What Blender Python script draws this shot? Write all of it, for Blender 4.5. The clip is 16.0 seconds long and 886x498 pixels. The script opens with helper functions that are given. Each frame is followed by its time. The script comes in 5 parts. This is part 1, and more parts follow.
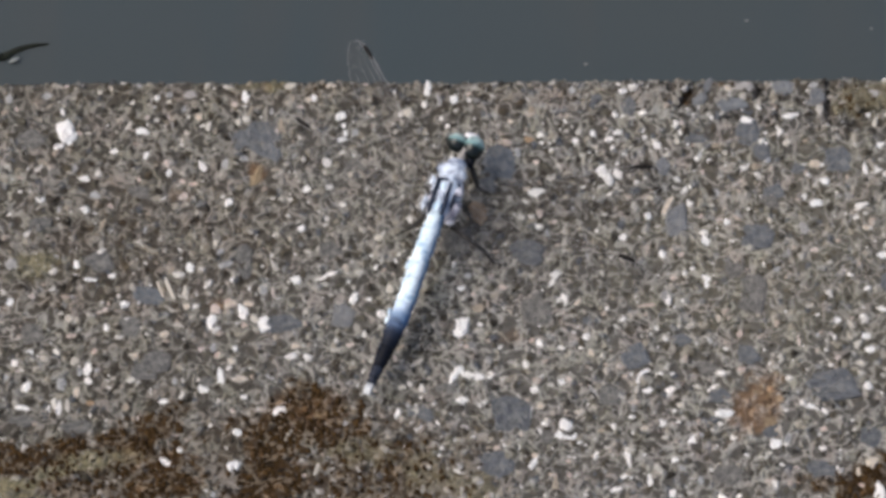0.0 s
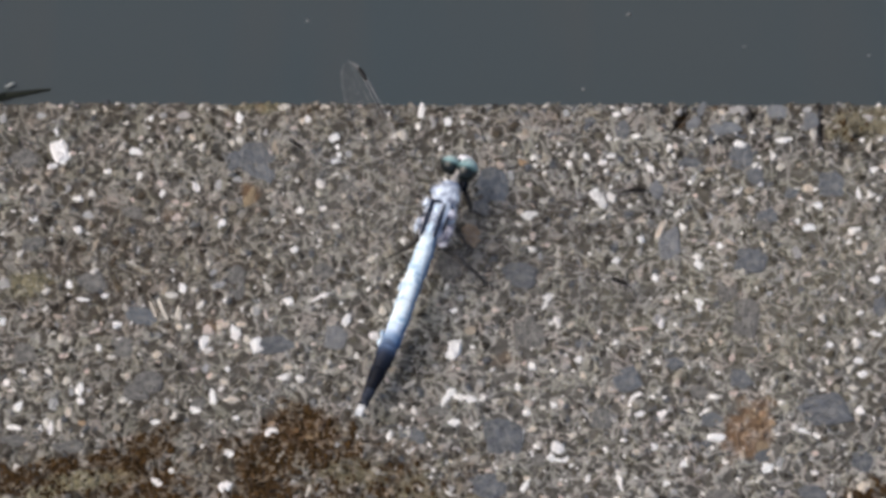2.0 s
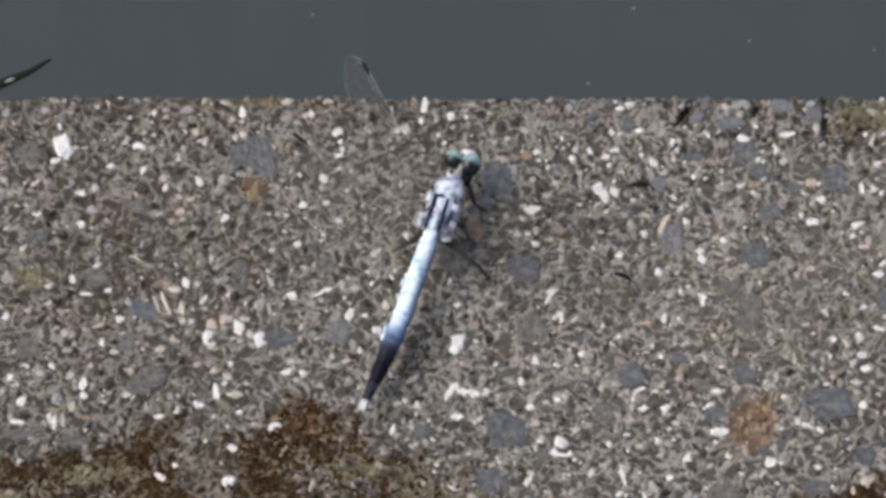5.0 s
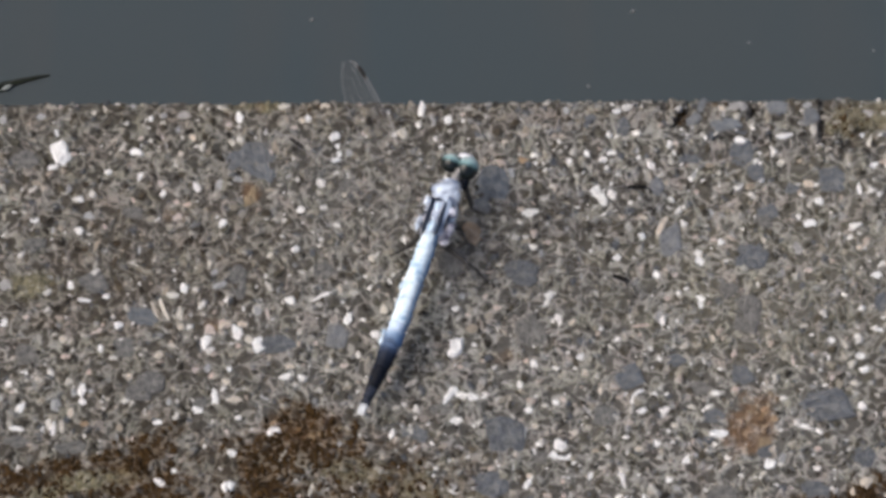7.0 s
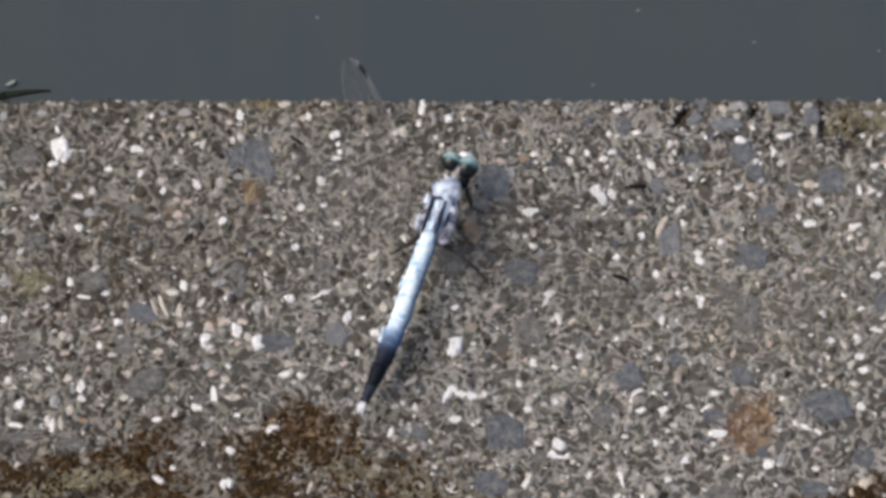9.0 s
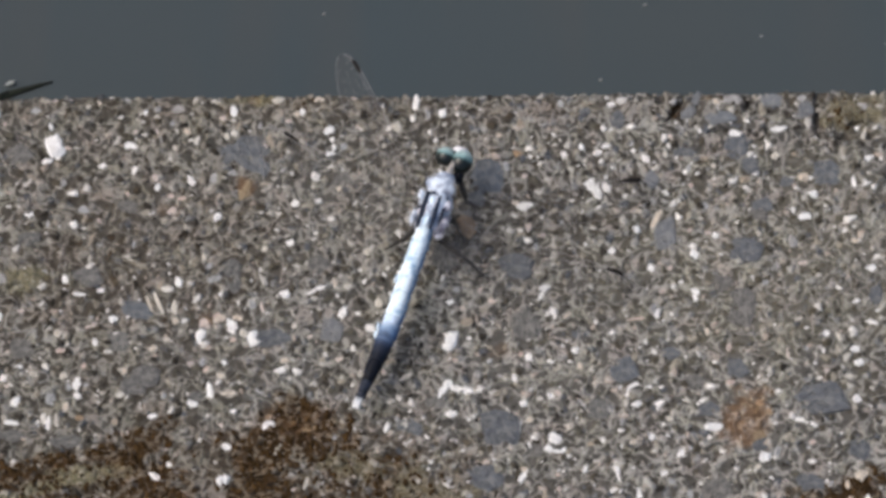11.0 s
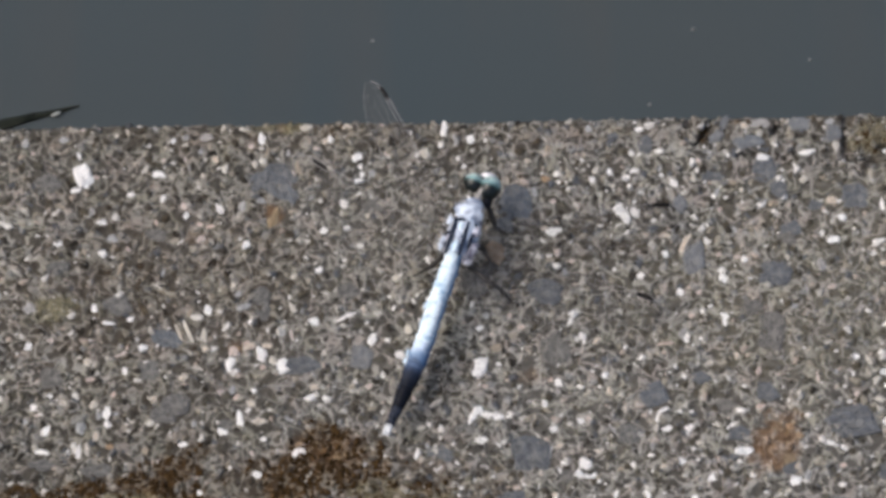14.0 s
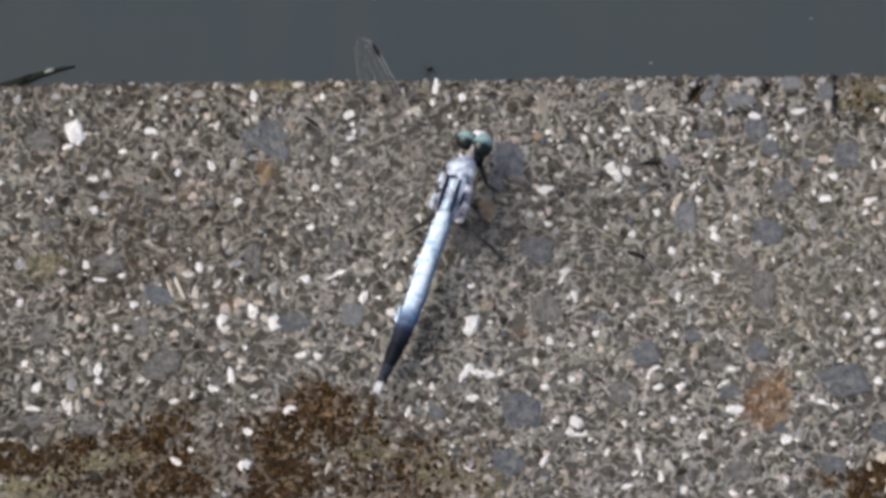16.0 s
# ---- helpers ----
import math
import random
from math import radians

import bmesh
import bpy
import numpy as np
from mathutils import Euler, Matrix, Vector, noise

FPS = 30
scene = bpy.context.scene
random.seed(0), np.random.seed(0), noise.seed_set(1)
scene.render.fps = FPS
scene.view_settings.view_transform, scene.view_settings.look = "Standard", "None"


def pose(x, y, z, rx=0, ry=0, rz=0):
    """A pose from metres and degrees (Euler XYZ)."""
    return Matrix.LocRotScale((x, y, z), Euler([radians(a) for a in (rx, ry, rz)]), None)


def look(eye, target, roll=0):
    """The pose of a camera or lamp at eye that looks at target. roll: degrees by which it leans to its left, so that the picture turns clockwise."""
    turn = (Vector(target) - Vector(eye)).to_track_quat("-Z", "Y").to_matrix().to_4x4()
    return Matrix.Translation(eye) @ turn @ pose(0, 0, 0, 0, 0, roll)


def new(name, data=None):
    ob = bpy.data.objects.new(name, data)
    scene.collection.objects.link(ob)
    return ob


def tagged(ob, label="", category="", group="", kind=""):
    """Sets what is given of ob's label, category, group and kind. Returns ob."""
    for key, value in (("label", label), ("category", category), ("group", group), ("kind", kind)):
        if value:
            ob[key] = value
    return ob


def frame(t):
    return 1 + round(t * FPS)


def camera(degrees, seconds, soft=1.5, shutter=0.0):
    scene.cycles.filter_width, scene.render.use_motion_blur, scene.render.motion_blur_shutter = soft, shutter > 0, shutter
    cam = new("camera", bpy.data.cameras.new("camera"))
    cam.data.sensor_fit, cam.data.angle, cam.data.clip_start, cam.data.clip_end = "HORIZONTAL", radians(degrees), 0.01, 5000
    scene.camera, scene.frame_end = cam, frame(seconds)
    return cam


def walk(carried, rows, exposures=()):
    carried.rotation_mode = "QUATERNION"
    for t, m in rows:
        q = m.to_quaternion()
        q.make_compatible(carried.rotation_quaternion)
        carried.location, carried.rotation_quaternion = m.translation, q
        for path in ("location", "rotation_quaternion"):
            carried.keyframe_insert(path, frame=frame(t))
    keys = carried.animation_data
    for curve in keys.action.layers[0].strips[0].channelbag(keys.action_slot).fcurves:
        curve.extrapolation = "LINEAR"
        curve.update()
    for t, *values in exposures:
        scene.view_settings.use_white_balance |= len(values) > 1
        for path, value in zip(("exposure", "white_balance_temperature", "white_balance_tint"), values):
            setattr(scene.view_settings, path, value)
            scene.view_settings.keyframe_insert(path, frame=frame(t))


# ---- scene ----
import itertools

# the camera: a long lens held by someone who stands on the quay, trembling a little
cam = camera(5.0, 16.0, soft=3.75)
EYE = (0.0, -0.85, 1.6)
SHAKE = [
    (0, 0.0411, -0.1192, 0.1671), (0.5, -0.0564, -0.1216, 0.0951), (1, -0.0676, -0.0744, 0.2802), (1.5, -0.0418, 0.0076, 0.5827),
    (2, 0.0021, 0.0063, 0.5306), (2.5, 0.0096, -0.0143, 0.5256), (3, -0.0278, -0.0252, 0.5207), (3.5, -0.0423, -0.0055, 0.5236),
    (3.7, 0.0023, -0.0081, 0.5789), (5.8, 0.0078, -0.0663, 0.3369), (6, 0.0368, -0.0823, 0.1827), (6.5, 0.0312, -0.0909, 0.0924),
    (7, 0.0081, -0.0037, 0.124), (7.5, 0.0143, 0.0749, 0.2918), (8, 0.0286, 0.087, 0.3844), (8.5, 0.0468, 0.0204, 0.3799),
    (9, 0.0069, -0.0119, 0.4056), (9.5, 0.0029, -0.0126, 0.2867), (12, 0.01, -0.0544, -0.0615), (12.5, 0.0566, -0.0204, -0.1482),
    (13, 0.0846, 0.0376, -0.1867), (13.5, 0.0535, 0.1334, -0.2068), (14, 0.1407, 0.1081, -0.4074), (14.5, 0.1526, -0.0092, -0.3881),
    (15, 0.1198, -0.067, -0.3853), (15.5, 0.1046, -0.1407, -0.3081), (16, 0.094, -0.1312, -0.2114),
]
walk(cam, [(t, look(EYE, (0, 0, 0)) @ pose(0, 0, 0, 0, yaw, 0) @ pose(0, 0, 0, pitch, 0, 0) @ pose(0, 0, 0, 0, 0, roll)) for t, yaw, pitch, roll in SHAKE])
scene.view_settings.exposure = -0.1

# ---- daylight: hazy sun from the west side of the quay, bright veiled sky ----
SUN_HIGH = 53
sky_world = bpy.data.worlds.new("sky")
scene.world = sky_world
sky_world.use_nodes = True
wn = sky_world.node_tree
tex = wn.nodes.new("ShaderNodeTexSky")
tex.air_density, tex.dust_density, tex.ozone_density = 1.0, 5.2, 1.0
tex.sky_type, tex.sun_disc, tex.sun_elevation, tex.sun_rotation = "NISHITA", False, radians(SUN_HIGH), radians(-90)
wn.links.new(tex.outputs[0], wn.nodes["Background"].inputs[0])
wn.nodes["Background"].inputs[1].default_value = 0.15
sun_data = bpy.data.lights.new("sun", "SUN")
sun_data.energy, sun_data.angle, sun_data.color = 1.5, radians(42), (1.0, 0.97, 0.92)
sun = new("sun", sun_data)
sun.matrix_basis = look((-math.cos(radians(SUN_HIGH)) * 5, 0.35, math.sin(radians(SUN_HIGH)) * 5), (0, 0, 0))

MM = 0.001
WATER_Z = -0.09


# ---- materials ----
class Mat:
    """A small wrapper to write node materials in few lines."""

    def __init__(self, name, rough=0.7, spec=0.3, metal=0.0):
        self.m = bpy.data.materials.new(name)
        self.m.use_nodes = True
        self.t = self.m.node_tree
        self.b = self.t.nodes["Principled BSDF"]
        self.b.inputs["Roughness"].default_value = rough
        self.b.inputs["Specular IOR Level"].default_value = spec
        self.b.inputs["Metallic"].default_value = metal

    def node(self, kind, **inputs):
        n = self.t.nodes.new(kind)
        for k, v in inputs.items():
            self.put(n.inputs[k.replace("_", " ")], v)
        return n

    def put(self, socket, v):
        if isinstance(v, bpy.types.NodeSocket):
            self.t.links.new(v, socket)
        elif isinstance(v, tuple) and len(v) == 3 and socket.type == "RGBA":
            socket.default_value = (*v, 1)
        else:
            socket.default_value = v

    def coords(self, which="Object"):
        return self.t.nodes.new("ShaderNodeTexCoord").outputs[which]

    def seams(self, scale=410.0, half=0.032):
        """Pale winding seams of mortar film, where a noise passes its middle."""
        n = self.node("ShaderNodeTexNoise", Vector=self.coords("Object"), Scale=scale, Detail=2.5, Roughness=0.6, Distortion=0.5)
        return self.ramp(n.outputs["Fac"], [(0.5 - 2 * half, 0.0), (0.5 - half * 0.4, 1.0), (0.5 + half * 0.4, 1.0), (0.5 + 2 * half, 0.0)])

    def film_colour(self):
        """The mortar film: greenish, grey or rosy from place to place."""
        return self.ramp(self.noise(170, 3, 0.6), [(0.34, (0.4, 0.387, 0.318)), (0.5, (0.455, 0.438, 0.402)), (0.64, (0.475, 0.42, 0.38))])

    def noise(self, scale, detail=3.0, rough=0.55, which="Object"):
        n = self.node("ShaderNodeTexNoise", Vector=self.coords(which), Scale=scale, Detail=detail, Roughness=rough)
        return n.outputs["Fac"]

    def ramp(self, fac, stops, constant=False):
        n = self.t.nodes.new("ShaderNodeValToRGB")
        r = n.color_ramp
        if constant:
            r.interpolation = "CONSTANT"
        while len(r.elements) < len(stops):
            r.elements.new(0.5)
        for e, (p, c) in zip(r.elements, stops):
            e.position = p
            e.color = (*c, 1) if isinstance(c, tuple) else (c, c, c, 1)
        self.put(n.inputs[0], fac)
        return n.outputs[0]

    def mix(self, fac, a, b, blend="MIX"):
        n = self.t.nodes.new("ShaderNodeMix")
        n.data_type, n.blend_type = "RGBA", blend
        self.put(n.inputs[0], fac)
        self.put(n.inputs[6], a)
        self.put(n.inputs[7], b)
        return n.outputs[2]

    def math(self, op, a, b):
        n = self.t.nodes.new("ShaderNodeMath")
        n.operation = op
        n.use_clamp = True
        self.put(n.inputs[0], a)
        self.put(n.inputs[1], b)
        return n.outputs[0]

    def attr(self, name):
        n = self.t.nodes.new("ShaderNodeAttribute")
        n.attribute_name = name
        return n.outputs["Fac"]

    def bump(self, height, strength=0.5, distance=0.0003):
        n = self.node("ShaderNodeBump", Strength=strength, Distance=distance, Height=height)
        self.put(self.b.inputs["Normal"], n.outputs[0])

    def color(self, c):
        self.put(self.b.inputs["Base Color"], c)
        return self


def plain(name, base, rough=0.6, spec=0.3, scale=1500.0, spread=0.25):
    """One material with mild mottling of its colour and fine relief."""
    k = Mat(name, rough, spec)
    lo = tuple(v * (1 - spread) for v in base)
    hi = tuple(min(1.0, v * (1 + spread)) for v in base)
    f = k.noise(scale, 4)
    k.color(k.ramp(f, [(0.3, lo), (0.7, hi)]))
    k.bump(f, 0.3, 0.0001)
    return k.m


def concrete_material():
    k = Mat("weathered_concrete", 0.88, 0.2)
    broad = k.noise(22, 3)
    fine = k.noise(700, 4, 0.65)
    grit = k.noise(2200, 3, 0.6)
    c = k.ramp(fine, [(0.3, (0.03, 0.026, 0.021)), (0.5, (0.068, 0.062, 0.053)), (0.72, (0.16, 0.15, 0.133))])
    c = k.mix(0.35, c, k.ramp(broad, [(0.35, (0.075, 0.062, 0.047)), (0.65, (0.15, 0.145, 0.135))]))
    seam = k.seams(330.0, 0.032)
    film = k.ramp(k.noise(30, 2), [(0.35, 0.4), (0.65, 0.8)])
    c = k.mix(k.math("MULTIPLY", seam, film), c, k.film_colour())
    # darkened areas and the painted shade beside the body
    c = k.mix(k.math("MULTIPLY", k.attr("tone_and_shade"), 0.75), c, (0.66, 0.64, 0.59), "MULTIPLY")
    c = k.mix(k.attr("brown"), c, k.ramp(grit, [(0.3, (0.018, 0.0095, 0.0035)), (0.7, (0.075, 0.042, 0.016))]))
    c = k.mix(k.math("MULTIPLY", k.math("MULTIPLY", seam, k.attr("brown")), 0.5), c, (0.24, 0.2, 0.15))
    c = k.mix(k.attr("olive"), c, k.ramp(grit, [(0.3, (0.075, 0.066, 0.036)), (0.7, (0.3, 0.265, 0.16))]))
    c = k.mix(k.attr("rust"), c, k.ramp(fine, [(0.3, (0.085, 0.048, 0.026)), (0.7, (0.22, 0.135, 0.075))]))
    k.color(c)
    k.bump(k.math("ADD", k.math("MULTIPLY", k.math("ADD", fine, grit), 0.5), k.math("MULTIPLY", seam, 0.4)), 0.8, 0.0005)
    return k.m


def sand_material():
    k = Mat("sand_grains", 0.8, 0.15)
    geo = k.t.nodes.new("ShaderNodeNewGeometry")
    r = geo.outputs["Random Per Island"]
    c = k.ramp(r, [
        (0.0, (0.036, 0.031, 0.025)), (0.16, (0.076, 0.064, 0.047)), (0.32, (0.112, 0.104, 0.081)), (0.46, (0.175, 0.165, 0.147)), (0.6, (0.29, 0.263, 0.215)),
        (0.7, (0.112, 0.12, 0.134)), (0.78, (0.23, 0.23, 0.228)), (0.85, (0.5, 0.475, 0.43)), (0.915, (0.46, 0.385, 0.33)), (0.943, (0.92, 0.89, 0.85)),
    ], constant=True)
    f = k.noise(1500, 3)
    c = k.mix(0.45, c, k.ramp(f, [(0.3, 0.35), (0.7, 1.0)]), "MULTIPLY")
    seam = k.seams(330.0, 0.032)
    c = k.mix(k.math("MULTIPLY", seam, 0.58), c, k.film_colour())
    # the grains take the same dark tone and painted shade
    c = k.mix(k.math("MULTIPLY", k.attr("tone_and_shade"), 0.75), c, (0.66, 0.64, 0.59), "MULTIPLY")
    c = k.mix(k.math("MULTIPLY", k.attr("brown"), 0.9), c, k.ramp(k.noise(300, 3), [(0.4, (0.009, 0.0055, 0.0035)), (0.53, (0.038, 0.022, 0.01)), (0.63, (0.12, 0.062, 0.021)), (0.75, (0.2, 0.14, 0.075))]))
    c = k.mix(k.math("MULTIPLY", k.math("MULTIPLY", seam, k.attr("brown")), 0.44), c, (0.28, 0.23, 0.17))
    c = k.mix(k.math("MULTIPLY", k.attr("olive"), 0.75), c, k.ramp(k.noise(420, 3, 0.6), [(0.38, (0.06, 0.05, 0.028)), (0.52, (0.2, 0.18, 0.115)), (0.64, (0.4, 0.37, 0.28))]))
    c = k.mix(k.math("MULTIPLY", k.attr("rust"), 0.7), c, k.ramp(k.noise(420, 3), [(0.35, (0.11, 0.065, 0.04)), (0.5, (0.27, 0.16, 0.09)), (0.65, (0.36, 0.25, 0.12))]))
    k.color(c)
    k.bump(f, 0.4, 0.0001)
    return k.m


WARM_AND_COOL = [(0.0, (0.78, 0.78, 0.8)), (0.35, (1.0, 0.88, 0.78)), (0.6, (0.93, 0.91, 0.88)), (1.0, (1.0, 0.99, 0.97))]
LIGHT_TO_DARK = [(0.0, (0.68, 0.69, 0.71)), (0.3, (0.92, 0.89, 0.86)), (0.55, (0.84, 0.85, 0.88)), (0.8, (1.0, 0.97, 0.93)), (1.0, (0.95, 0.98, 1.0))]


def stone_material(name, stops, rough=0.6, scale=500.0, dull=0.45, film=0.0, tints=WARM_AND_COOL):
    """Stone that differs a little from piece to piece."""
    k = Mat(name, rough, 0.3)
    info = k.t.nodes.new("ShaderNodeObjectInfo")
    f = k.noise(scale, 5, 0.65)
    g = k.noise(scale * 5, 3)
    c = k.ramp(f, stops)
    c = k.mix(0.55, c, k.ramp(g, [(0.3, dull), (0.6, 1.0)]), "MULTIPLY")
    c = k.mix(0.75, c, k.ramp(info.outputs["Random"], tints), "MULTIPLY")
    if film:
        c = k.mix(k.math("MULTIPLY", k.seams(1.7, 0.03), film), c, (0.34, 0.325, 0.29))
    k.color(c)
    k.bump(k.math("ADD", f, g), 0.5, 0.12)
    return k.m


CONCRETE = concrete_material()
SAND = sand_material()
BRIGHT = [(0.0, (1.0, 0.97, 0.93)), (0.5, (1.0, 1.0, 0.99)), (1.0, (1.0, 0.95, 0.92))]
QUARTZ = stone_material("pale_quartz", [(0.25, (0.84, 0.82, 0.78)), (0.45, (0.98, 0.97, 0.96))], 0.5, 1.4, 0.92, 0.0, BRIGHT)
CREAM_STONE = stone_material("cream_stone", [(0.3, (0.56, 0.52, 0.45)), (0.6, (0.82, 0.78, 0.7))], 0.55, 1.4, 0.8)
ROSY_STONE = stone_material("rosy_stone", [(0.3, (0.5, 0.41, 0.37)), (0.6, (0.8, 0.71, 0.66))], 0.55, 1.4, 0.8)
GREY_STONE = stone_material("pale_grey_stone", [(0.3, (0.3, 0.305, 0.31)), (0.65, (0.52, 0.525, 0.53))], 0.6, 1.4, 0.7)
BUFF_STONE = stone_material("buff_stone", [(0.3, (0.28, 0.255, 0.21)), (0.65, (0.48, 0.44, 0.37))], 0.6, 1.4, 0.7)
SLATE = stone_material("blue_grey_slate", [(0.3, (0.09, 0.098, 0.112)), (0.7, (0.162, 0.174, 0.194))], 0.55, 1.1, 0.72, 0.27, LIGHT_TO_DARK)
PALE_SLATE = stone_material("pale_slate", [(0.3, (0.15, 0.16, 0.175)), (0.7, (0.24, 0.252, 0.27))], 0.5, 1.1, 0.74, 0.3, LIGHT_TO_DARK)
DARK_STONE = stone_material("dark_grey_stone", [(0.3, (0.105, 0.1, 0.095)), (0.7, (0.185, 0.178, 0.17))], 0.6, 1.1, 0.7, 0.38, LIGHT_TO_DARK)
RUSTSTONE = stone_material("orange_stone", [(0.3, (0.3, 0.2, 0.125)), (0.7, (0.52, 0.39, 0.26))], 0.65, 1.6)
OCHRE_STONE = stone_material("ochre_stone", [(0.3, (0.26, 0.19, 0.115)), (0.7, (0.44, 0.35, 0.23))], 0.65, 1.6)
MOSS_BROWN = plain("brown_moss", (0.046, 0.026, 0.0095), 0.95, 0.1, 500, 0.8)
MOSS_OLIVE = plain("olive_moss", (0.17, 0.155, 0.105), 0.95, 0.1, 900, 0.5)


def water_material():
    k = Mat("murky_water", 0.06, 0.5)
    broad = k.noise(6, 2)
    # long brownish reflections, put into the water's own colour
    n = k.node("ShaderNodeMapping", Vector=k.coords("Object"), Scale=(45.0, 7.0, 1.0))
    streak = k.node("ShaderNodeTexNoise", Vector=n.outputs[0], Scale=1.0, Detail=2.0).outputs["Fac"]
    c = k.ramp(broad, [(0.35, (0.053, 0.071, 0.08)), (0.65, (0.064, 0.073, 0.074))])
    c = k.mix(k.math("MULTIPLY", k.ramp(streak, [(0.5, 0.0), (0.75, 1.0)]), 0.3), c, (0.085, 0.078, 0.07))
    k.color(c)
    k.b.inputs["IOR"].default_value = 1.33
    wave = k.noise(14, 2)
    k.bump(wave, 0.05, 0.003)
    return k.m


WATER = water_material()


# ---- geometry helpers ----
def mesh_object(name, verts, faces, material, parent=None, label="", smooth=True):
    me = bpy.data.meshes.new(name)
    me.from_pydata([tuple(v) for v in verts], [], [tuple(f) for f in faces])
    me.materials.append(material)
    me.polygons.foreach_set("use_smooth", [smooth] * len(me.polygons))
    me.update()
    ob = new(name, me)
    ob.parent = parent
    if label:
        ob["label"] = label
    return ob


def part(name, bm, material, parent, label="", smooth=True):
    me = bpy.data.meshes.new(name)
    bmesh.ops.recalc_face_normals(bm, faces=bm.faces[:])
    bm.to_mesh(me)
    bm.free()
    me.materials.append(material)
    me.polygons.foreach_set("use_smooth", [smooth] * len(me.polygons))
    ob = new(name, me)
    ob.parent = parent
    if label:
        ob["label"] = label
    return ob


def lattice(x, y, scale, seed):
    """Smooth value noise, -1 to 1, of cells of that size."""
    g = np.random.RandomState(seed).uniform(-1, 1, (256, 256))
    u, v = np.asarray(x) / scale, np.asarray(y) / scale
    i, j = np.floor(u).astype(int), np.floor(v).astype(int)
    a, b = u - i, v - j
    a, b = a * a * (3 - 2 * a), b * b * (3 - 2 * b)
    i0, i1, j0, j1 = i % 256, (i + 1) % 256, j % 256, (j + 1) % 256
    return (g[i0, j0] * (1 - a) + g[i1, j0] * a) * (1 - b) + (g[i0, j1] * (1 - a) + g[i1, j1] * a) * b


def edge_y(x):
    """The quay's rim, which runs a little askew."""
    return 0.03025 + 0.0097 * np.asarray(x)


def blotch(x, y, spots, seed):
    """0 to 1: inside the ragged spots (x, y, half width, half depth, strength), all in mm."""
    x, y = np.asarray(x) * 1000, np.asarray(y) * 1000
    ragged = lattice(x, y, 5.0, seed) * 0.45 + lattice(x, y, 1.6, seed + 1) * 0.5 + lattice(x, y, 0.7, seed + 2) * 0.35
    best = np.zeros_like(x, dtype=float)
    for cx, cy, a, b, s in spots:
        d = 1 - np.sqrt(((x - cx) / a) ** 2 + ((y - cy) / b) ** 2)
        best = np.maximum(best, s * np.clip((d + ragged * 0.55) * 2.2, 0, 1))
    return best


BROWN_SPOTS = [
    (-61.7, -50.6, 27, 10.1, 0.62), (-41.7, -48.4, 13, 11.2, 0.42), (-12.7, -49.5, 21, 12.4, 0.6), (-77.7, -47.2, 12, 5.1, 1), (-49.7, -49.5, 10, 9, 0.95), (-31.7, -48.4, 9, 12.4, 0.95), (-21.7, -39.4, 11, 7.9, 0.8),
    (-77.7, -46.7, 9, 3.4, 1), (-67.7, -44.2, 7.5, 2.2, 1), (-56.7, -43.3, 8, 3.8, 1), (-51.7, -40.5, 6, 3.4, 0.9), (-47.7, -36.6, 3.5, 2.2, 0.55), (-49.2, -46.1, 6.2, 5.2, 1), (-51.7, -51.8, 9, 4.7, 1),
    (-46.7, -50.6, 4.8, 5.9, 1), (-61.2, -52.6, 4.5, 2, 0.6), (-24.2, -36, 8, 5.4, 1), (-25.5, -32.6, 3.2, 2.5, 0.85), (-29.7, -41.6, 7.2, 5.9, 1), (-32.7, -48.4, 6.2, 5.9, 1), (-33.7, -53.1, 7.2, 4.5, 1),
    (-21.7, -40.5, 7.5, 5.4, 0.85), (-17.2, -38.2, 5, 2.5, 0.65), (-23.7, -49.5, 11, 5.9, 0.6), (-9.7, -48.4, 12.5, 7.9, 0.45), (-11.7, -52.6, 13, 5.6, 0.65), (-9.7, -39.4, 5.5, 1.8, 0.5), (-3.8, 27.4, 85.8, 4, 0.2),
    (-56.2, -2.1, 32.3, 22.9, 0.2), (73.1, -51.2, 7.6, 7.4, 1), (65.1, -51.2, 4, 3.4, 0.6), (73.4, 26.2, 5.5, 5.4, 0.6), (42.7, 27.6, 1.6, 3, 0.5), (51.1, 29.4, 7.1, 0.8, 0.5), (-24.2, 28, 3, 2.3, 0.4),
]
OLIVE_SPOTS = [
    (-76.7, -51.8, 5.5, 2.2, 0.9), (-70.5, -49.3, 5.2, 1.9, 0.9), (-63.7, -47.2, 5.6, 2.1, 0.9), (-57.7, -45.8, 4.5, 1.6, 0.6), (-75.7, -54, 5.5, 1.6, 0.8), (-16.7, -45, 7.5, 3.6, 0.45), (-4.2, -48.9, 5, 4.5, 0.4),
    (4.6, -52, 7.2, 4, 0.4), (56, -8, 34, 24, 0.16), (66, 8, 22, 14, 0.12), (74.5, 26.8, 6.5, 4.6, 0.55), (-32.8, 29.1, 6.6, 1.6, 1), (-73, -7.6, 4.5, 3.4, 0.8),
]
RUST_SPOTS = [
    (-32.5, 29.2, 5.5, 1.1, 0.3), (54.4, -36.5, 5.3, 7.7, 0.8), (-34.6, 10.6, 2, 3.4, 0.8), (-40.9, -15.6, 2, 1.7, 0.5), (-48.2, 6.6, 3, 1.7, 0.3),
    (10.9, -22.3, 3, 1.7, 0.3), (-24, -37, 8, 5, 0.3), (-56, -45.4, 5, 2.4, 0.25),
]


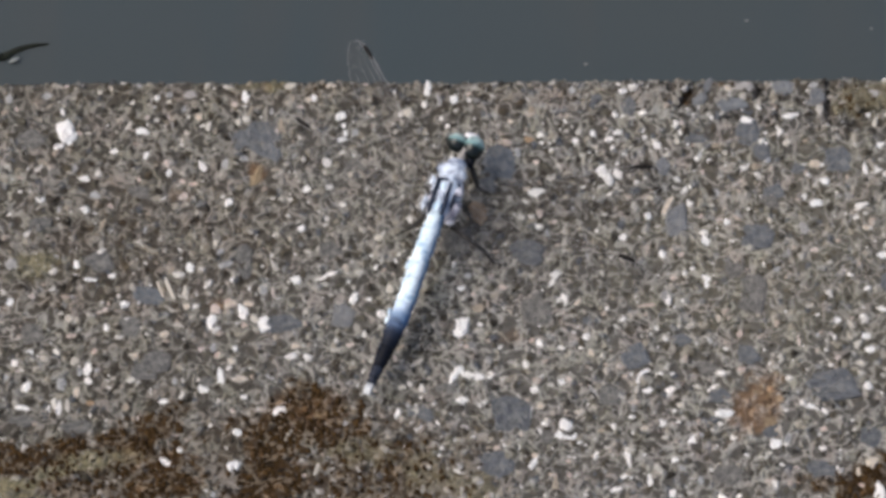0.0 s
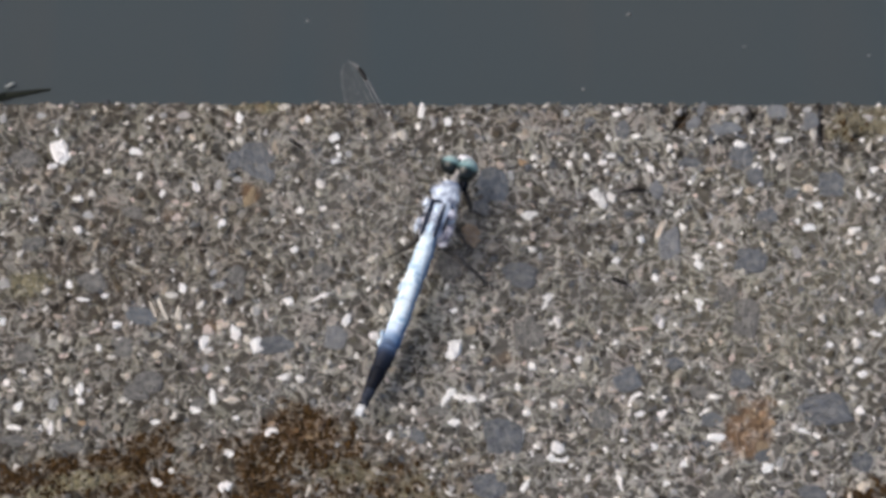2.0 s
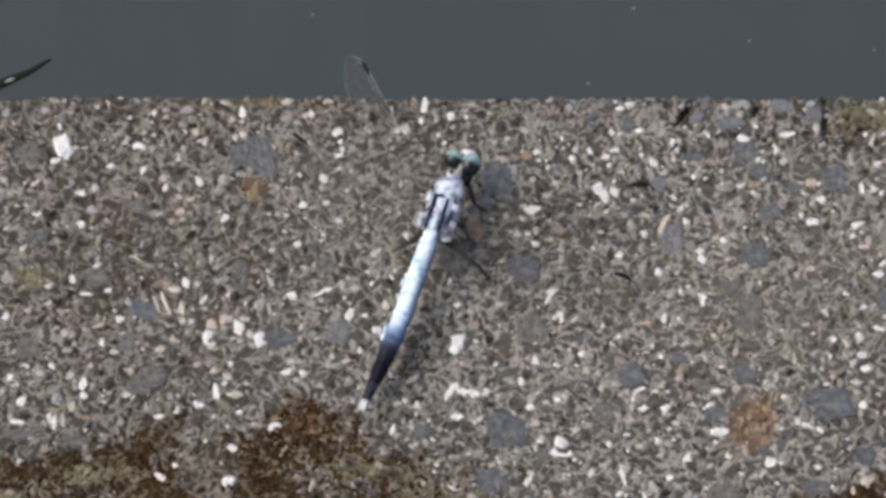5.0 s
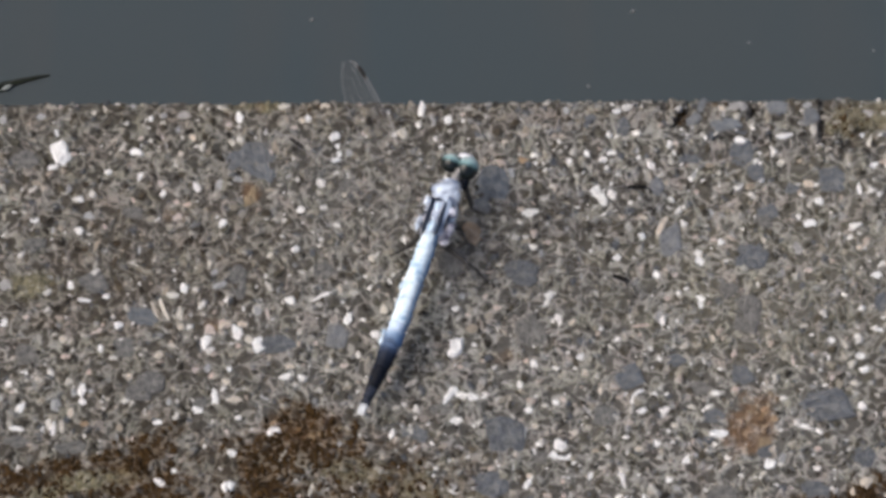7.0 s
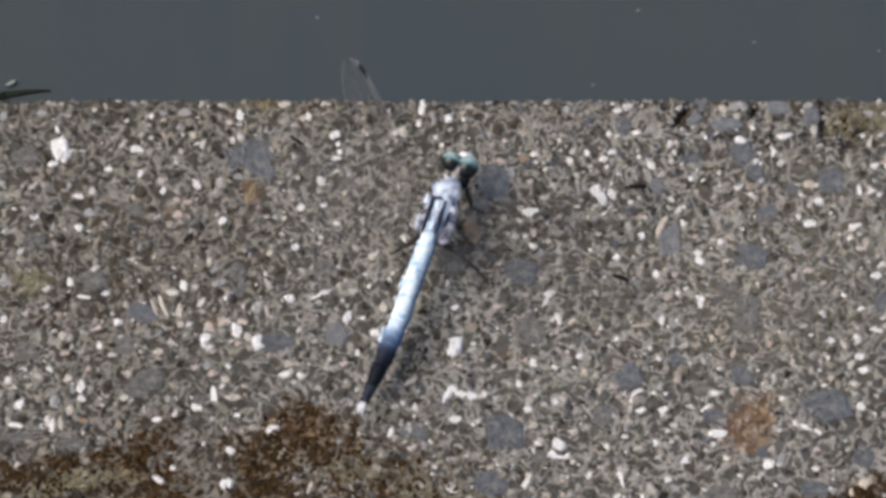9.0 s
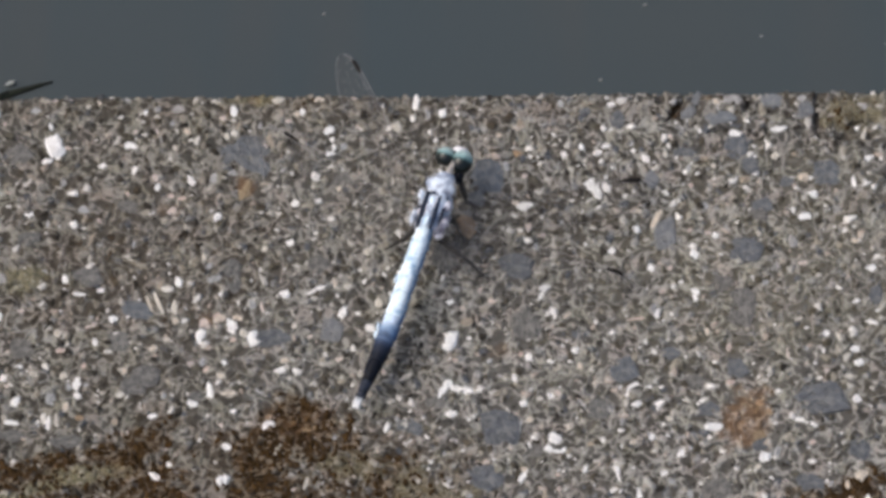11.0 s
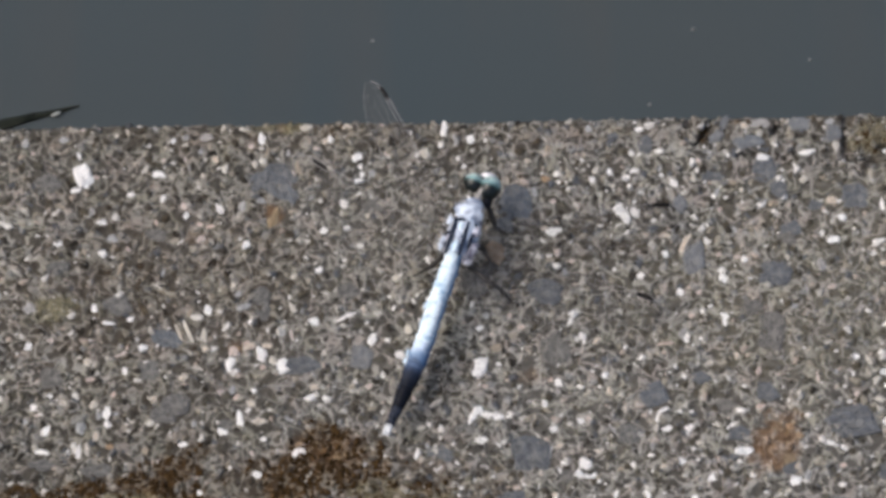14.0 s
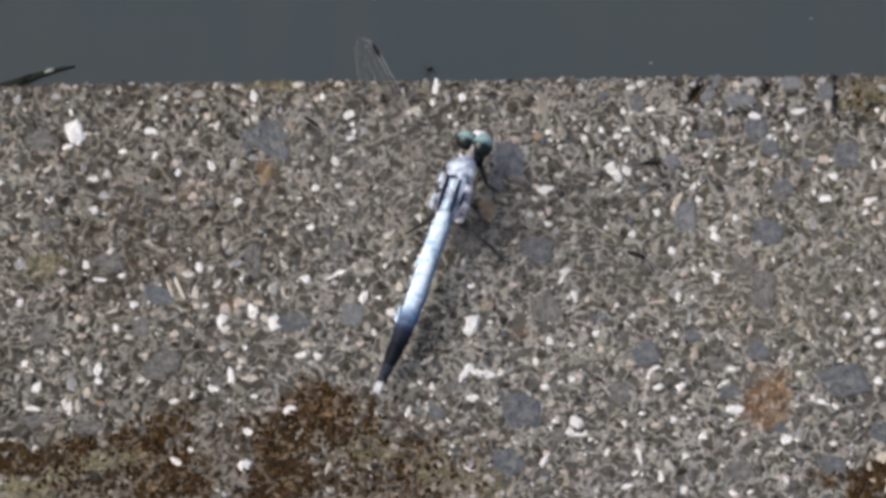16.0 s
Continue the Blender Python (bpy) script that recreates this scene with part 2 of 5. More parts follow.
# broad darker areas; the last spot is the dragonfly's shade, put into the colour
TONE_AND_SHADE_SPOTS = [
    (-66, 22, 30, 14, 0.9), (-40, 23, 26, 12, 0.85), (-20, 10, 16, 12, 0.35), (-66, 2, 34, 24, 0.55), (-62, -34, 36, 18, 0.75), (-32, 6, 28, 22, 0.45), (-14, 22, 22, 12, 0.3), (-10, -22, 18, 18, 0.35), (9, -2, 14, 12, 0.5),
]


def stains_and_shade(me, co):
    for name, spots, seed in (("tone_and_shade", TONE_AND_SHADE_SPOTS, 70), ("brown", BROWN_SPOTS, 40), ("olive", OLIVE_SPOTS, 50), ("rust", RUST_SPOTS, 60)):
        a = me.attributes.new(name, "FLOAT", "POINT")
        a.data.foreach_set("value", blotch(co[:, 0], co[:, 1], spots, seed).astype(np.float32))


CREVICES = [
    (42.6, 27.6, 1.3, 6.4, -34), (68, 25.4, 1.2, 8.7, 0), (72.8, 21.5, 10.1, 1.1, 0), (55.6, 28.2, 1.2, 3.6, -30), (39.9, 29.1, 1.4, 1.8, 0), (50.4, 22.8, 5.6, 0.8, 8), (55.2, 29.6, 3.4, 0.9, 0), (76, 24.4, 5, 0.9, 8),
    (35.6, 2.8, 0.4, 0.5, 0),
]


def relief(x, y):
    """The height of the worn concrete."""
    x, y = np.asarray(x), np.asarray(y)
    h = 0.00035 * lattice(x, y, 0.011, 1) + 0.00022 * lattice(x, y, 0.0035, 2) + 0.0002 * lattice(x, y, 0.0013, 3) + 0.00012 * lattice(x, y, 0.0006, 4)
    for cx, cy, w, d, turn in CREVICES:
        c, s = math.cos(radians(turn)), math.sin(radians(turn))
        u, v = x - cx * MM, y - cy * MM
        e = np.sqrt(((u * c + v * s) / (w / 2 * MM)) ** 2 + ((v * c - u * s) / (d / 2 * MM)) ** 2)
        h = h - 0.0022 * np.clip((1.35 - e) * 1.6, 0, 1)
    # the rim is chipped and falls off in a small round
    d = edge_y(x) - y
    chip = 0.0009 + 0.0006 * lattice(x, 0 * x, 0.004, 5)
    return h - np.clip(1 - d / (chip + 0.0012), 0, 1) ** 2 * 0.0012


# ---- the quay, the ground behind it and the water ----
def spread(lo, hi, step, far_lo, far_hi):
    """Fine steps from lo to hi, growing ones out to the far ends."""
    near = list(np.arange(lo, hi + step / 2, step))
    for end, sign in ((far_hi, 1), (far_lo, -1)):
        s, p = step, near[-1] if sign > 0 else near[0]
        while abs(end - p) > s * 1.6:
            s *= 1.45
            p += sign * s
            near = near + [p] if sign > 0 else [p] + near
        near = near + [end] if sign > 0 else [end] + near
    return np.array(near)


def build_quay():
    xs = spread(-0.094, 0.098, 0.00042, -450.0, 450.0)
    ds = spread(-0.096, -0.0, 0.00042, -5.0, 0.0)[:-1]
    ds = ds[ds <= 0]
    X, D = np.meshgrid(xs, ds)
    Y = edge_y(X) + D
    wob = 0.00025 * lattice(X, 0 * X, 0.003, 7) + 0.0003 * lattice(X, 0 * X, 0.0011, 8)
    Y = Y + wob * (D > -0.0012)
    Z = relief(X, Y)
    rows = [np.stack([X, Y, Z], -1)]
    # the face that drops to the water
    for depth in (0.0007, 0.0016, 0.003, 0.006, 0.012, 0.03, 0.07, 0.14, 0.6):
        x = xs
        y = edge_y(x) + 0.0002 + 0.0004 * lattice(x, 0 * x + depth, 0.003, 9) * (depth < 0.3)
        rows.append(np.stack([x, y, Z[-1] - depth], -1)[None])
    V = np.concatenate(rows, 0)
    back, inner = V[:1].copy(), V[:1].copy()
    back[..., 2] = -0.6
    inner[..., 1] += 0.004
    V = np.concatenate([back, V[:1], inner, V[1:]], 0)
    ends = V[:, [0, -1]].copy()
    ends[..., 2] = -0.6
    V = np.concatenate([ends[:, :1], V, ends[:, 1:]], 1)
    n, m = V.shape[:2]
    co = V.reshape(-1, 3)
    i = np.arange(n * m).reshape(n, m)
    quads = np.stack([i[:-1, :-1], i[:-1, 1:], i[1:, 1:], i[1:, :-1]], -1).reshape(-1, 4)
    me = bpy.data.meshes.new("quay")
    me.from_pydata(co.tolist(), [], quads.tolist())
    me.materials.append(CONCRETE)
    me.polygons.foreach_set("use_smooth", [True] * len(me.polygons))
    stains_and_shade(me, co)
    me.update()
    ob = new("quay", me)
    return tagged(ob, "weathered grey concrete quay edge with exposed sand and pebbles", "quay", kind="structure")


quay = build_quay()


def ico(level):
    bm = bmesh.new()
    bmesh.ops.create_icosphere(bm, subdivisions=level, radius=1.0)
    v = np.array([tuple(p.co) for p in bm.verts])
    f = np.array([[p.index for p in q.verts] for q in bm.faces])
    bm.free()
    return v, f


def lumpy(seed, level=2, rough=0.22, facets=5, low=0.55):
    """The vertices of a worn stone of radius about one, cut by a few flat sides."""
    rng = np.random.RandomState(seed)
    v, f = ico(level)
    v = v.copy()
    for _ in range(facets):
        d = rng.normal(size=3)
        d /= np.linalg.norm(d)
        h = rng.uniform(low, low + 0.3)
        over = np.clip(v @ d - h, 0, None)
        v -= over[:, None] * d * 0.9
    v *= (1 + rng.uniform(-rough, rough, (len(v), 1)) * 0.5)
    return v, f


def build_sand(count, name, x0, x1, d0, d1, lo, hi, seed, sink=0.14, level=2, thin=None):
    """Grains bedded in the mortar, all in one mesh."""
    rng = np.random.RandomState(seed)
    kinds = [lumpy(seed * 10 + i, level, 0.62, 8, 0.42) for i in range(12)]
    x = rng.uniform(x0, x1, count)
    y = edge_y(x) - rng.uniform(d0, d1, count)
    r = lo + (hi - lo) * rng.power(0.45, count)
    tall = rng.uniform(0.5, 0.8, count)
    long = rng.uniform(1.0, 1.6, count)
    turn = rng.uniform(0, 2 * np.pi, count)
    worn = rng.uniform(-1, 1, count)
    z = relief(x, y)
    bare = np.zeros(count, dtype=bool)
    for sx, sy, a, b, lean in faces_of_stone:
        c, s = math.cos(radians(lean)), math.sin(radians(lean))
        u, v = x - sx, y - sy
        bare |= ((u * c + v * s) / a) ** 2 + ((v * c - u * s) / b) ** 2 < 1
    bare &= rng.rand(count) < 0.93
    for cx, cy, w, d, lean in CREVICES:
        c, s = math.cos(radians(lean)), math.sin(radians(lean))
        u, v = x - cx * MM, y - cy * MM
        bare |= ((u * c + v * s) / (w / 2 * MM)) ** 2 + ((v * c - u * s) / (d / 2 * MM)) ** 2 < 1
    if thin:
        # fewer and fewer grains outwards from the well-kept patch
        a, b, c, reach = thin
        out = np.maximum(np.maximum(a - x, x - b), np.maximum(edge_y(x) - y - c, 0)) / reach
        bare |= (out <= 0) | (rng.rand(count) < out)
    V, F, base = [], [], 0
    for i in np.nonzero(~bare)[0]:
        v, f = kinds[i % 12]
        w = v * np.array([r[i] * long[i], r[i] / long[i] ** 0.45, r[i] * tall[i]])
        # worn nearly flush: the top is rubbed flat
        w[:, 2] = np.minimum(w[:, 2], r[i] * (0.3 + 0.12 * worn[i]) + 0.12 * w[:, 0] * worn[i] + 0.1 * np.abs(v[:, 1]) * r[i])
        c, s = math.cos(turn[i]), math.sin(turn[i])
        V.append(np.stack([w[:, 0] * c - w[:, 1] * s + x[i], w[:, 0] * s + w[:, 1] * c + y[i], w[:, 2] + z[i] - r[i] * sink], -1))
        F.append(f + base)
        base += len(v)
    co, fa = np.concatenate(V), np.concatenate(F)
    me = bpy.data.meshes.new(name)
    me.from_pydata(co.tolist(), [], fa.tolist())
    me.materials.append(SAND)
    me.polygons.foreach_set("use_smooth", [True] * len(me.polygons))
    stains_and_shade(me, co)
    me.update()
    ob = new(name, me)
    ob.parent = quay
    return tagged(ob, "coarse sand grains bedded in the mortar", kind="stuff")


def build_water():
    bm = bmesh.new()
    bmesh.ops.create_grid(bm, x_segments=40, y_segments=40, size=0.5)
    me = bpy.data.meshes.new("water")
    for v in bm.verts:
        v.co = (v.co.x * 900, float(edge_y(v.co.x * 900)) - 0.1 + (v.co.y + 0.5) * 900, 0)
    bm.to_mesh(me)
    bm.free()
    me.materials.append(WATER)
    ob = new("water", me)
    ob.location = (0, 0, WATER_Z)
    return tagged(ob, "still murky grey-green pond water", "water", kind="structure")


water = build_water()


def build_ground():
    bm = bmesh.new()
    bmesh.ops.create_grid(bm, x_segments=30, y_segments=30, size=0.5)
    for v in bm.verts:
        v.co = (v.co.x * 900, float(edge_y(v.co.x * 900)) - 4.9 - (v.co.y + 0.5) * 450, -0.02)
    ob = part("ground", bm, plain("packed_gravel", (0.16, 0.145, 0.12), 0.95, 0.1, 60, 0.4), None)
    return tagged(ob, "flat packed gravel behind the quay", "ground", kind="structure")


ground = build_ground()

# ---- stones set in the concrete: x, y, width, depth in mm, turn in degrees ----
def to_unit(v):
    """Vertices shifted and scaled to reach from -1 to 1 in plan."""
    v = np.array(v, dtype=float)
    lo, hi = v[:, :2].min(0), v[:, :2].max(0)
    v[:, :2] = (v[:, :2] - (lo + hi) / 2) / ((hi - lo) / 2)
    return v


rock_meshes = []
for i in range(9):
    v, f = lumpy(300 + i, 2, 0.34, 8)
    v = to_unit(v)
    me = bpy.data.meshes.new("pebble")
    me.from_pydata(v.tolist(), [], f.tolist())
    rock_meshes.append(me)


def flat_stone_mesh(seed):
    """A broken stone with a flat worn face and blunt edges."""
    rng = np.random.RandomState(seed)
    n = 11
    a = np.sort(np.linspace(0, 2 * np.pi, n, endpoint=False) + rng.uniform(-0.26, 0.26, n))
    corners = rng.randint(4, 6)
    first = rng.uniform(0, 6.28)
    q = np.cos(a), np.sin(a)
    wedge = np.pi / corners
    r = np.cos(wedge) / np.cos((a - first) % (2 * wedge) - wedge) * 1.25 * rng.uniform(0.86, 1.08, n)
    V = []
    for k, z in ((1.0, -1.0), (0.97, 0.35), (0.82, 0.85)):
        V += [(q[0][i] * r[i] * k, q[1][i] * r[i] * k, z + rng.uniform(-0.1, 0.1)) for i in range(n)]
    V += [(q[0][i] * r[i] * 0.42, q[1][i] * r[i] * 0.42, 1.0 + rng.uniform(-0.12, 0.12)) for i in range(n)]
    V.append((0, 0, 1.0))
    F = []
    for k in range(3):
        F += [(k * n + i, k * n + (i + 1) % n, (k + 1) * n + (i + 1) % n, (k + 1) * n + i) for i in range(n)]
    F += [(3 * n + i, 3 * n + (i + 1) % n, 4 * n) for i in range(n)]
    me = bpy.data.meshes.new("flat_stone")
    me.from_pydata(to_unit(V).tolist(), [], F)
    return me


def chip_mesh(seed):
    """A jagged broken chip with a rough top."""
    rng = np.random.RandomState(seed)
    n = 12
    a = np.linspace(0, 2 * np.pi, n, endpoint=False) + rng.uniform(-0.2, 0.2, n)
    r = rng.uniform(0.5, 1.2, n)
    r = 0.7 * r + 0.15 * (np.roll(r, 1) + np.roll(r, -1))
    V, F = [], []
    for k, z in ((1.0, -1.0), (0.95, 0.25), (0.68, 0.8)):
        V += [(math.cos(a[i]) * r[i] * k, math.sin(a[i]) * r[i] * k, z + rng.uniform(-0.3, 0.3)) for i in range(n)]
    V.append((rng.uniform(-0.2, 0.2), rng.uniform(-0.2, 0.2), 0.9))
    for k in range(2):
        F += [(k * n + i, k * n + (i + 1) % n, (k + 1) * n + (i + 1) % n, (k + 1) * n + i) for i in range(n)]
    F += [(2 * n + i, 2 * n + (i + 1) % n, 3 * n) for i in range(n)]
    me = bpy.data.meshes.new("chip")
    me.from_pydata(to_unit(V).tolist(), [], F)
    return me


chip_meshes = [chip_mesh(700 + i) for i in range(11)]
flat_meshes = [flat_stone_mesh(500 + i) for i in range(8)]
shared = {}


def with_material(me, material):
    key = (me.name, material.name)
    if key not in shared:
        shared[key] = me.copy()
        shared[key].materials.append(material)
    return shared[key]


pick = itertools.count()
faces_of_stone = []


def set_stone(name, meshes, material, x, y, w, d, turn, tall=0.5, sink=0.35, label="", grow=1.0, open_face=1.0):
    i = next(pick)
    ob = new(name, with_material(meshes[(i * 7) % len(meshes)], material))
    ob.parent = quay
    h = min(w, d) / 2 * tall * MM
    ob.scale = (w / 2 * MM * grow, d / 2 * MM * grow, h)
    if meshes is flat_meshes:
        u, v = np.meshgrid(np.linspace(-0.4, 0.4, 9) * w * MM + x * MM, np.linspace(-0.4, 0.4, 9) * d * MM + y * MM)
        ground_z = float(np.percentile(relief(u, v), 76))
    else:
        ground_z = float(relief(x * MM, y * MM))
    ob.location = (x * MM, y * MM, ground_z - h * sink)
    ob.rotation_euler = (0, 0, radians(turn))
    if min(w, d) > 0.8:
        faces_of_stone.append((x * MM, y * MM, w / 2 * MM * grow * open_face, d / 2 * MM * grow * open_face, turn))
    if label:
        ob["label"] = label
    return ob


WHITE_A = [
    (-78.3, -15.2, 1.6, 1.3, 20), (-77.1, -27.3, 1.4, 1.3, 5), (-75.6, -36.3, 2.2, 0.9, -15), (-74.9, -31.8, 1.3, 1.9, -10), (-74.5, -25.1, 1.2, 0.9, 0), (-73.3, 5.4, 1.4, 1.1, -15),
    (-71, -36.8, 0.7, 2.2, -8), (-70.2, 16.2, 1.8, 1, 28), (-69.7, 23.3, 0.7, 1.4, 10), (-69.2, -36.3, 1.1, 2.9, 0), (-69.1, 19.4, 2.7, 4.1, 4), (-68.3, 18, 2.2, 2.5, 0),
    (-66.6, -7.8, 1.1, 1.6, 0), (-66.6, -10, 0.9, 1.1, 0), (-65.6, 9.8, 1.8, 1.5, 0), (-65.4, 3.4, 1.4, 1.4, 0), (-64.2, -28.7, 1.3, 2.4, 0), (-64, -10.9, 2, 0.7, -5),
    (-64, -31, 1.3, 1.1, -20), (-61, -20.4, 0.9, 1.3, 0),
]
WHITE_B = [
    (-60.4, -9.9, 1.8, 0.9, 20), (-60.3, 15.4, 1.2, 1.1, 20), (-58, -15.7, 1.4, 1.3, -20), (-55.4, 19.6, 2.2, 1.3, 4), (-54.5, 14.6, 0.9, 1.4, 0), (-52.8, 26.3, 0.8, 1.1, 0),
    (-50.8, -35, 1.8, 1.1, 15), (-50.4, 11.1, 0.9, 1.4, 0), (-50.1, -47, 2.1, 1.1, -25), (-47.6, -44.6, 1.1, 0.9, 0), (-46.3, -8.3, 1.3, 1.7, 0), (-44.5, 12.5, 1.2, 2.3, 40),
    (-43.6, -32.8, 1.9, 1.4, -30), (-42.4, -19, 1.5, 2.6, -5), (-40.6, -30.1, 1.1, 3.1, 5), (-39.6, 5, 1.2, 1.4, 0), (-38.8, -10.7, 0.9, 0.9, 0), (-38.2, -24.3, 0.9, 1, 0),
    (-38.1, -47.7, 1.8, 2.3, -35), (-37.5, -41.1, 1.5, 1.3, -10),
]
WHITE_C = [
    (-37, -16.5, 1.2, 1.9, 15), (-36.8, 26.3, 1.3, 2.3, 0), (-36.6, -17.3, 1.5, 2.1, -15), (-36.4, -34.2, 1, 0.9, 0), (-33.1, -19, 1.8, 1.8, 25), (-33.1, -20.1, 1.8, 1.7, 35),
    (-30.1, -37.1, 2, 1.6, 0), (-28.2, -25.9, 2, 1.1, 10), (-27.6, -10.8, 1.8, 1.5, 0), (-26.6, -0.2, 1.2, 1.3, -20), (-25.6, 7.7, 1.2, 1.7, -10), (-24.5, 26.3, 1, 1.4, 0),
    (-22.1, 13.3, 1.6, 1.7, 0), (-21.8, -9.9, 3.4, 0.9, 25), (-21.7, 8.5, 1.2, 1.1, 0), (-20.8, -53.7, 0.9, 1, 0), (-19.8, 17.7, 2, 0.9, 25), (-19.7, 22.5, 1.6, 1.6, 0),
    (-19.2, 20.8, 0.9, 1.3, 0), (-18.9, 19.2, 0.8, 1.6, -10),
]
WHITE_D = [
    (-17.1, -14.3, 1.3, 2.3, -10), (-12.2, -17.4, 1.4, 1.6, 30), (-9.2, -37.2, 0.8, 1.8, -20), (-4.1, 28.2, 1.1, 3, -8), (-0.6, 21, 0.9, 1.1, 0), (0.6, 26.3, 1.2, 1.6, 0),
    (0.6, -30.2, 1, 2.5, -25), (1.2, -21.2, 1.4, 1.4, 0), (1.6, -28.9, 1.6, 1.5, 10), (2, -12.3, 1.4, 1.1, 0), (2, -19.7, 2.4, 3.4, -20), (2.1, -34.6, 2.2, 1.3, 0),
    (3.4, -29.8, 2.4, 1.4, -8), (5.2, -30.1, 1.7, 2.1, 20), (13.5, -27.3, 1, 1.4, 0), (14.9, -46.7, 1, 3.1, -25), (15, -32.2, 1.3, 1.3, 0), (15.3, 7.1, 2.5, 1.5, 0),
    (15.9, -23.2, 1.3, 1.4, 0), (18.2, -10.9, 0.8, 2.3, -15),
]
WHITE_E = [
    (18.6, -9.3, 1.6, 1.4, 10), (19.3, -41.3, 1.4, 1.5, 30), (19.9, -30.7, 1.4, 1, -40), (20.3, -14.1, 1.1, 1.4, 0), (20.5, -39.2, 2.1, 2.1, 0), (20.6, -41.8, 2.2, 0.8, -5),
    (21.9, -41.6, 1, 1.6, -20), (22.4, 17.8, 1, 1.1, 0), (24.2, -21.9, 1.2, 1.3, 20), (25.5, 19.2, 1, 1.4, 0), (26, -45.3, 1, 1.3, 0), (27, 11.7, 1.8, 2.3, 0),
    (28.1, 10, 1.7, 2.5, 10), (28.5, 18.1, 1.4, 1.1, 0), (29.5, -52.1, 1.9, 1, 20), (30, 19.5, 1.7, 0.9, 20), (30, 10.9, 1.7, 1.7, 0), (30.8, -1.8, 1.4, 1.3, 0),
    (30.9, 27.9, 1.4, 0.9, 0), (31.5, -45.8, 0.8, 3.7, 12),
]
WHITE_F = [
    (33.4, -30.3, 0.7, 1.6, -15), (34.4, -29, 2, 0.8, 25), (35, -32.5, 1.8, 1, 10), (35.2, 2.4, 1.2, 1.3, 0), (35.4, -50.8, 0.9, 3.4, 12), (37, 16.9, 1.2, 1.6, 20),
    (37.5, -39, 1.4, 1.3, 15), (37.9, -5.2, 1.2, 1.3, 0), (38.8, -14.4, 1, 1.6, 0), (39.1, -32.2, 1.7, 1.3, 15), (39.2, -52.8, 1.9, 1.3, 15), (39.8, -46.1, 1.3, 1, 20),
    (42.9, -42.3, 1.3, 1.5, -10), (45.4, -2.4, 1.3, 1.9, 30), (45.6, -11.1, 0.9, 1.4, 0), (45.7, -9.9, 1.7, 1, -40), (48.6, -37, 2.9, 1.5, 8), (49.4, 1.2, 1, 1.1, 0),
    (53.2, 21.9, 2.2, 1.4, 0), (56.6, 17.3, 0.7, 0.9, 0),
]
WHITE_G = [
    (57.6, -43, 1.8, 2.2, -30), (61, 22.9, 2.6, 1, 5), (64.1, -35.6, 2.5, 0.9, -8), (65.4, 5.2, 2, 1.6, -5), (66.3, -36.5, 1.6, 0.8, -45), (66.9, 9.8, 1.6, 1.3, 0),
    (68.7, -18.5, 1.5, 1.3, 0), (73.9, -21.4, 1.6, 1.3, 15), (74.1, -31.4, 1.5, 1.5, -20), (74.3, 12.4, 0.8, 2.4, 5), (74.3, -11.7, 1.2, 0.9, 15), (74.6, -24.1, 1.5, 1.3, 10),
    (75, 23, 0.8, 0.9, 0), (75.8, -52.6, 2, 3.4, 0), (76.8, 16.8, 2.2, 1.1, 15), (77, -5.2, 1.9, 1.4, 5), (77.2, -16, 1.8, 0.7, -5), (78.1, 31, 0.8, 1.1, 0),
]
WHITE = WHITE_A + WHITE_B + WHITE_C + WHITE_D + WHITE_E + WHITE_F + WHITE_G
CREAM_A = [
    (-72, -26.6, 1.1, 1.3, 30), (-67.7, -18.5, 1.4, 1.4, -20), (-67.6, -36, 0.9, 2.5, 0), (-66.6, -27, 1.6, 1.4, 30), (-66.1, -33.2, 1.1, 2.3, -10), (-62.9, 27.3, 1, 0.9, 0),
    (-61, 28, 0.7, 1.5, 25), (-57.8, 20.5, 0.8, 2.1, -20), (-55.8, -25.9, 1.1, 1.5, -20), (-50.6, 25.3, 1.5, 1, 15), (-50.6, -21.6, 1.5, 1.4, 0), (-48.5, 17.8, 0.9, 0.9, 0),
    (-48.1, -19.9, 1.9, 0.9, -20), (-47.3, 19, 1, 1, 0), (-47.1, -13.3, 1.2, 2.7, 5), (-46.8, -16.1, 1.2, 1.3, 0), (-45.1, 22.3, 1.1, 2.1, 35), (-41.9, -3.1, 0.8, 1.1, 0),
    (-39, -15.6, 2.2, 1.3, 10), (-38.7, -26.9, 1.7, 1.1, -25),
]
CREAM_B = [
    (-38.2, 21.4, 1.2, 1.5, 0), (-37.2, -30.7, 2.8, 1.4, 0), (-35.8, -15.4, 1.8, 1.1, 0), (-34.8, -18.3, 1.4, 1.6, 0), (-33.8, -12.6, 1, 1.4, 0), (-31.4, -7.8, 0.9, 2.3, 35),
    (-31.2, -1.5, 1.5, 1.1, 30), (-28.9, 28.7, 2, 1.3, 0), (-27.4, -23.9, 1.7, 1, 15), (-25.7, -17.1, 0.9, 1.5, 0), (-25.6, 25.9, 1.1, 1.3, 0), (-23.4, -48, 0.7, 2.9, -22),
    (-22.9, 2.8, 0.8, 1.5, 0), (-22.4, 11.3, 0.9, 1.6, 0), (-21.4, 28.7, 2, 1.3, 0), (-19.3, -17.1, 0.8, 2.2, 0), (-18.8, -8.3, 1.4, 1.9, 0), (-17.9, 10.8, 0.8, 1.3, 0),
    (-12.8, -1.9, 1.5, 1.4, 0), (-10.7, -12.3, 1.5, 1.9, 0),
]
